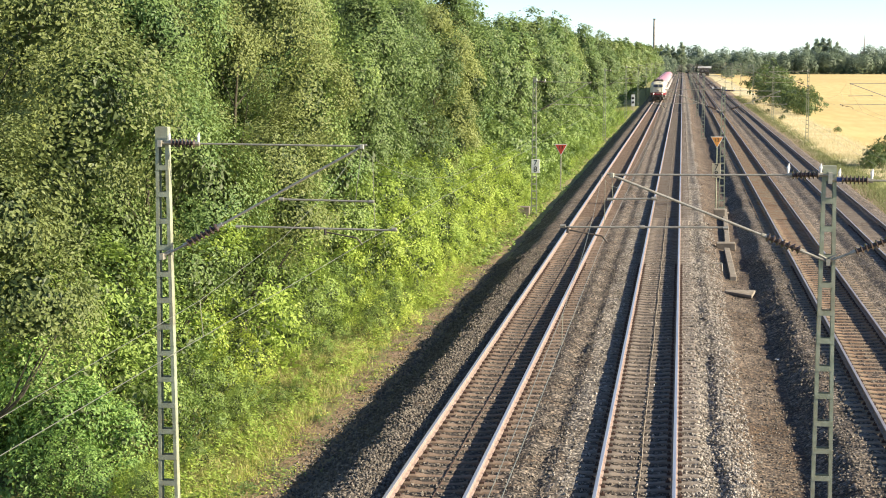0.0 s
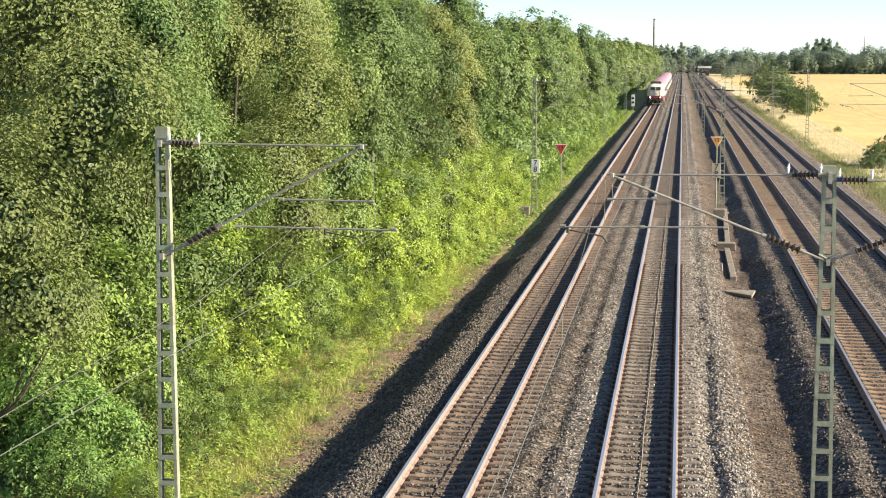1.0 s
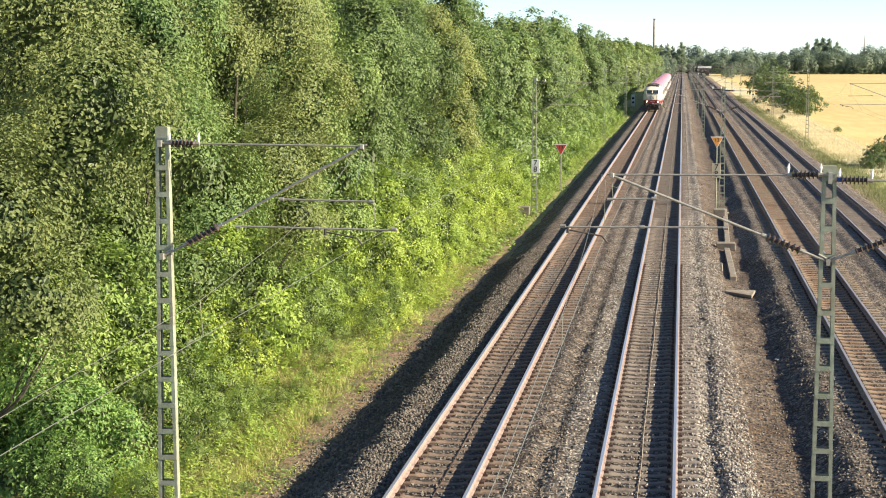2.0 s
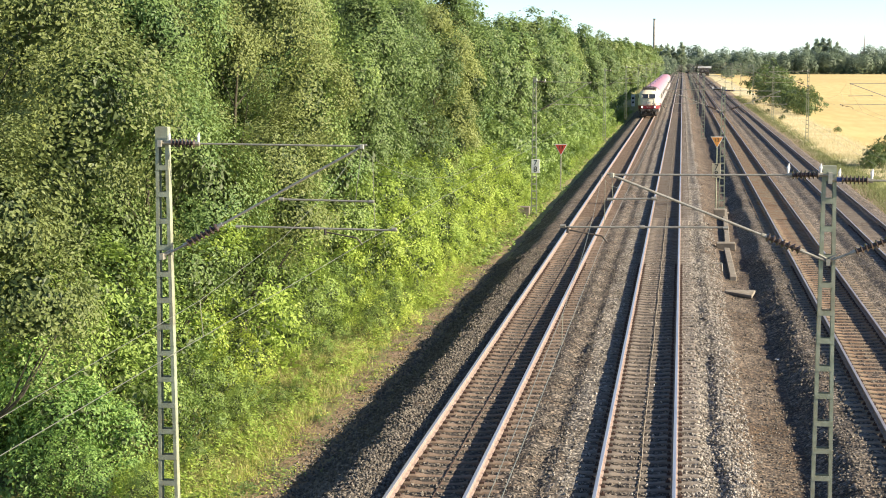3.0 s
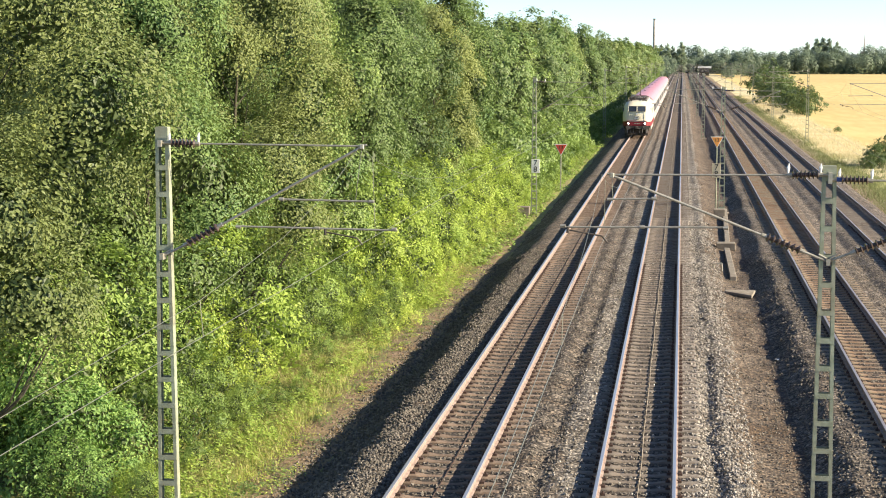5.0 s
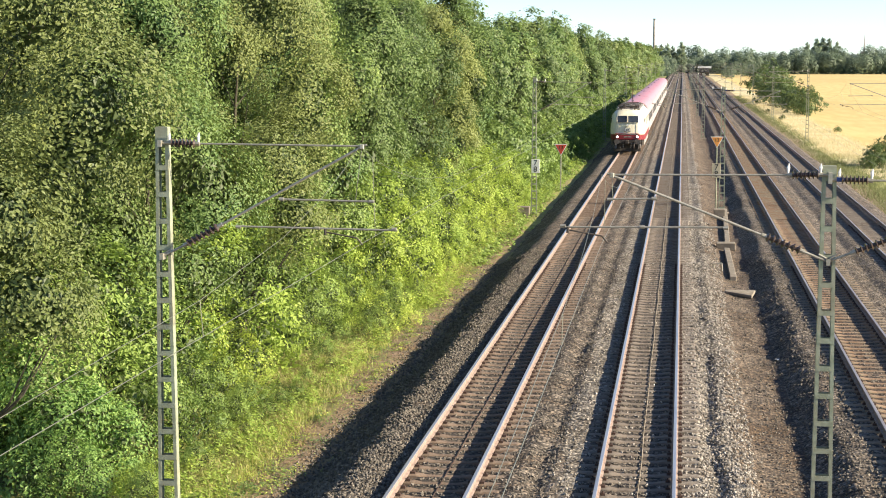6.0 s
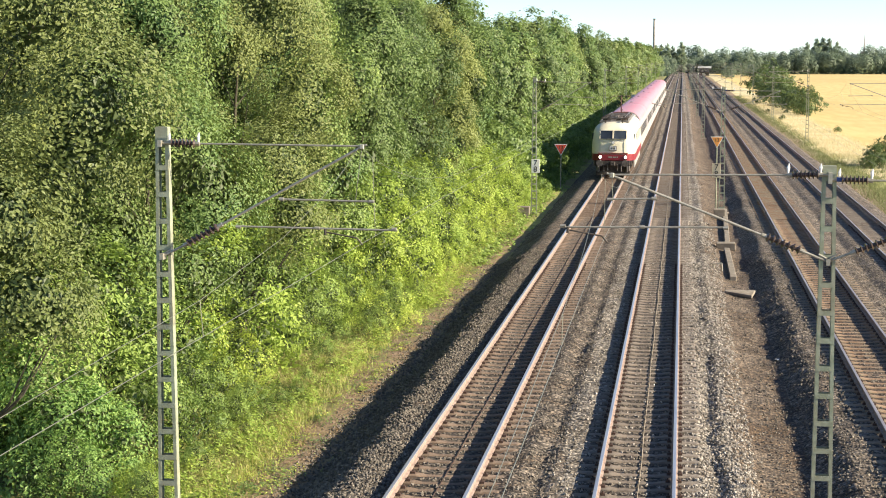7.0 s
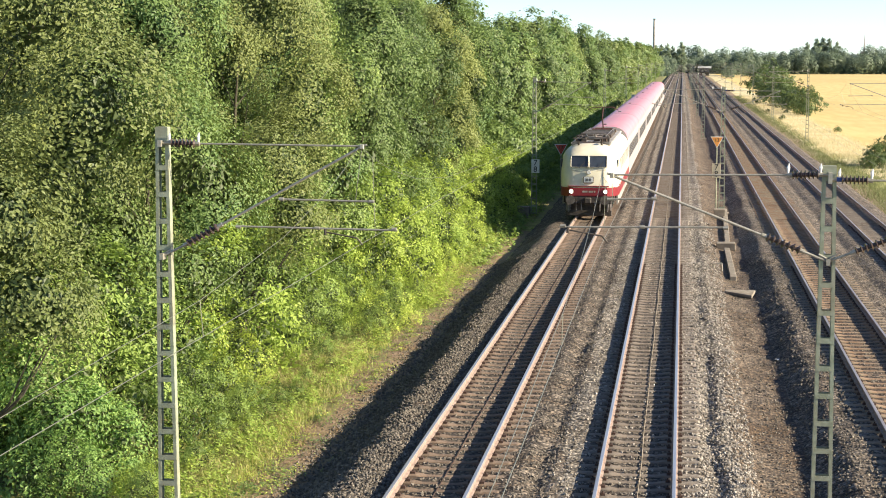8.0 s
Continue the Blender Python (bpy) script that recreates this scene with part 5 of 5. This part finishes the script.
def trackside():
    TG = "cable troughs"
    slab("cable_trough", 0.26, 10.4, 0.3, 0.02, pose(2.16, 73.2, -0.42), "long weathered concrete cable trough between tracks", "cable trough", TG)
    slab("cable_trough", 0.26, 19.0, 0.3, 0.02, pose(2.40, 89.6, -0.42, 0, 0, -1.0), "long weathered concrete cable trough between tracks", "cable trough", TG)
    flat = slab("concrete_slab", 1.1, 1.0, 0.12, 0.03, pose(2.26, 63.8, -0.46, 5, 3, -9), "worn flat pointed concrete slab lying in the ballast", "slab")
    for v in flat.data.vertices:
        # broken to a point at one end
        v.co.y *= 0.25 if v.co.x < 0 else 1.0
    slab("trough_cover", 0.86, 0.7, 0.35, 0.03, pose(2.14, 79.3, -0.27), "wide concrete cover across a cable trough", "slab")
    slab("concrete_box", 0.62, 0.7, 0.6, 0.03, pose(2.16, 94.6, -0.05), "square concrete junction box between tracks", "junction box")
    slab("concrete_box", 0.75, 0.7, 1.0, 0.03, pose(-9.15, 98.2, -0.35), "square concrete box at the wood's edge", "junction box")
    slab("marker_stone", 0.34, 0.3, 0.5, 0.04, pose(-9.95, 65.8, -0.85), "pale marker stone in the grass", "stone")
    # low steel hoop by the trough
    bm = B()
    for a, b in (((-0.2, 0, -0.6), (-0.2, 0, -0.2)), ((-0.2, 0, -0.2), (0.12, 0, -0.18)), ((0.12, 0, -0.18), (0.14, 0, -0.5))):
        rod(bm, a, b, 0.035, n=8)
    tagged(part("cable_hoop", bm, M["galv"], None, "", pose(1.62, 70.3, 0)), "bent grey steel cable hoop in the ballast", "cable guard")
    bm = B()
    box(bm, -0.16, 0.16, -0.1, 0.1, -0.01, 0.01)
    for v in bm.verts:
        v.co.z += 0.05 * v.co.x + 0.2 * v.co.y * v.co.x
    tagged(part("paper_scrap", bm, M["white"], None, "", pose(3.03, 50.1, -0.60, 0, 6, 20)), "crumpled white paper scrap on the ballast", "litter")
    number_board(pose(-8.46, 98.2, 2.02), M["white"], "white board with black figures 7 over 8 on a mast")
    number_board(pose(1.97, 95.52, 2.03), M["boardcream"], "cream board dimmed by painted shade, with black figures 7 over 8")
    triangle_sign(pose(-8.42, 118.6, -1.0), 0.94, 0.84, 2.46, M["roof"], M["signred"], M["white"], "red triangular speed board 13 with pale rim on a post")
    triangle_sign(pose(1.98, 95.6, -0.6), 0.74, 0.66, 3.88, M["mast"], M["signorange"], M["white"], "orange triangular speed board 13 with white rim on a post")
    # small low dark boxes, each with a thin rod, between the tracks
    for x, y in ((1.35, 88.5), (1.1, 104), (1.3, 117)):
        bm = B()
        box(bm, -0.18, 0.18, -0.1, 0.1, -0.6, -0.3, bev=0.02)
        rod(bm, (-0.18, 0, -0.36), (-0.75, 0.05, -0.30), 0.025)
        tagged(part("rod_box", bm, M["under"], None, "", pose(x, y, 0)), "small dark box with a thin rod beside the rail", "signal box", "signal gear")
    # narrow white marker board beside the distant train path
    s = empty("marker_board", "white upright marker board with black bars", "trackside sign", pose(-8.3, 290, -1.0))
    bm = B()
    box(bm, -0.3, 0.3, -0.02, 0.02, 1.2, 3.2, bev=0.01)
    part("board", bm, M["white"], s)
    bm = B()
    for z in (1.7, 2.4):
        box(bm, -0.2, 0.2, -0.03, -0.02, z, z + 0.35)
    part("bars", bm, M["black"], s)
    bm = B()
    rod(bm, (0, 0.05, -0.2), (0, 0.05, 3.1), 0.05)
    part("post", bm, M["galv"], s)


# ---- distance ----
def far_woods():
    rng = np.random.default_rng(8)
    cs, ns = [], []
    for row, (y0, hs, n) in enumerate(((1075, 12.5, 64), (1100, 16.5, 64))):
        for k in range(n):
            x = -60 + 240 * (k + rng.random()) / n
            h = hs * rng.uniform(0.75, 1.12)
            r = rng.uniform(4.2, 6.6)
            m = 760
            d = rng.normal(size=(m, 3))
            d /= np.linalg.norm(d, axis=1, keepdims=True)
            p = np.array((x, y0 + rng.normal() * 6, h * 0.5)) + d * (r, r, h * 0.52) * rng.random((m, 1)) ** 0.16
            cs.append(p + (0, 0, -1.2))
            ns.append(d * 1.6 + (0, 0, 0.2))
    # leaf colour here carries the haze of distance
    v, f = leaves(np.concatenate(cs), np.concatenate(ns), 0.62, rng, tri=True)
    tagged(new("far_woods", raw("far_woods", v, f, M["leaf_d"])), "haze-paled green distant belt of woods behind the field", "woods", kind="stuff")
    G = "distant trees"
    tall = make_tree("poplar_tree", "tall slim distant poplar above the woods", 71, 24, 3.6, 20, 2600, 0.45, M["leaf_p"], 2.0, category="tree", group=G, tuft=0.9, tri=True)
    used = set()
    for x, y, s in ((-9.5, 1040, 0.80), (-13, 1050, 0.78), (-6, 1048, 0.74), (-0.8, 1045, 0.86), (86, 1120, 0.98), (90, 1122, 1.0), (94, 1121, 0.97), (99, 1123, 0.88), (80, 1118, 0.86)):
        put([tall], used, 0, pose(x, y, -1.2, 0, 0, x * 50), s)
    rnd = random.Random(4)
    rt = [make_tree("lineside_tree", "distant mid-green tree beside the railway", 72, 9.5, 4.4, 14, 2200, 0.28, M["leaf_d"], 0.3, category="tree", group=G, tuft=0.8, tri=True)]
    used = set()
    for k in range(16):
        put(rt, used, 0, pose(19 + rnd.uniform(0, 22), 860 + 12 * k, -1.2, 0, 0, rnd.uniform(0, 360)), rnd.uniform(0.45, 0.8))
    for k in range(10):
        put(rt, used, 0, pose(rnd.uniform(-14, -7), 900 + 14 * k, -1.2, 0, 0, rnd.uniform(0, 360)), rnd.uniform(0.8, 1.2))
    ch = empty("factory_chimney", "slender tall grey factory chimney on the horizon", "chimney", pose(-18.5, 1100, 0))
    bm = B()
    rod(bm, (0, 0, -1.2), (0, 0, 33.4), 1.15, 0.65, 14)
    part("stack", bm, M["roof"], ch)
    bm = B()
    rod(bm, (0, 0, 33.4), (0, 0, 34.0), 0.85, 0.8, 14)
    part("rim", bm, M["under"], ch)
    sp = empty("church_spire", "thin distant church spire above the woods", "church tower", pose(115, 1110, 0))
    bm = B()
    box(bm, -2.2, 2.2, -2.2, 2.2, -1.2, 13)
    part("tower", bm, M["roof"], sp)
    bm = B()
    rod(bm, (0, 0, 13), (0, 0, 23.5), 0.6, 0.08, 8)
    part("spire", bm, M["roof"], sp)
    st = empty("station_building", "low white platform building far along the tracks", "building", pose(12.5, 980, 0))
    bm = B()
    box(bm, -2.6, 2.6, -4, 4, -1.0, 2.9)
    part("wall", bm, M["bark"], st)
    bm = B()
    box(bm, -3.8, 3.8, -4.5, 4.5, 2.9, 4.1)
    part("roof", bm, M["white"], st, "white flat roof fascia")
    for k in range(4):
        bm = B()
        box(bm, -2.4 + 1.3 * k, -1.5 + 1.3 * k, -4.1, -3.95, 0.8, 2.3)
        part("window", bm, M["glass"], st)


plants()
verges()
overhead()
train()
trackside()
far_woods()
tracks()
loose_stones()
motions()
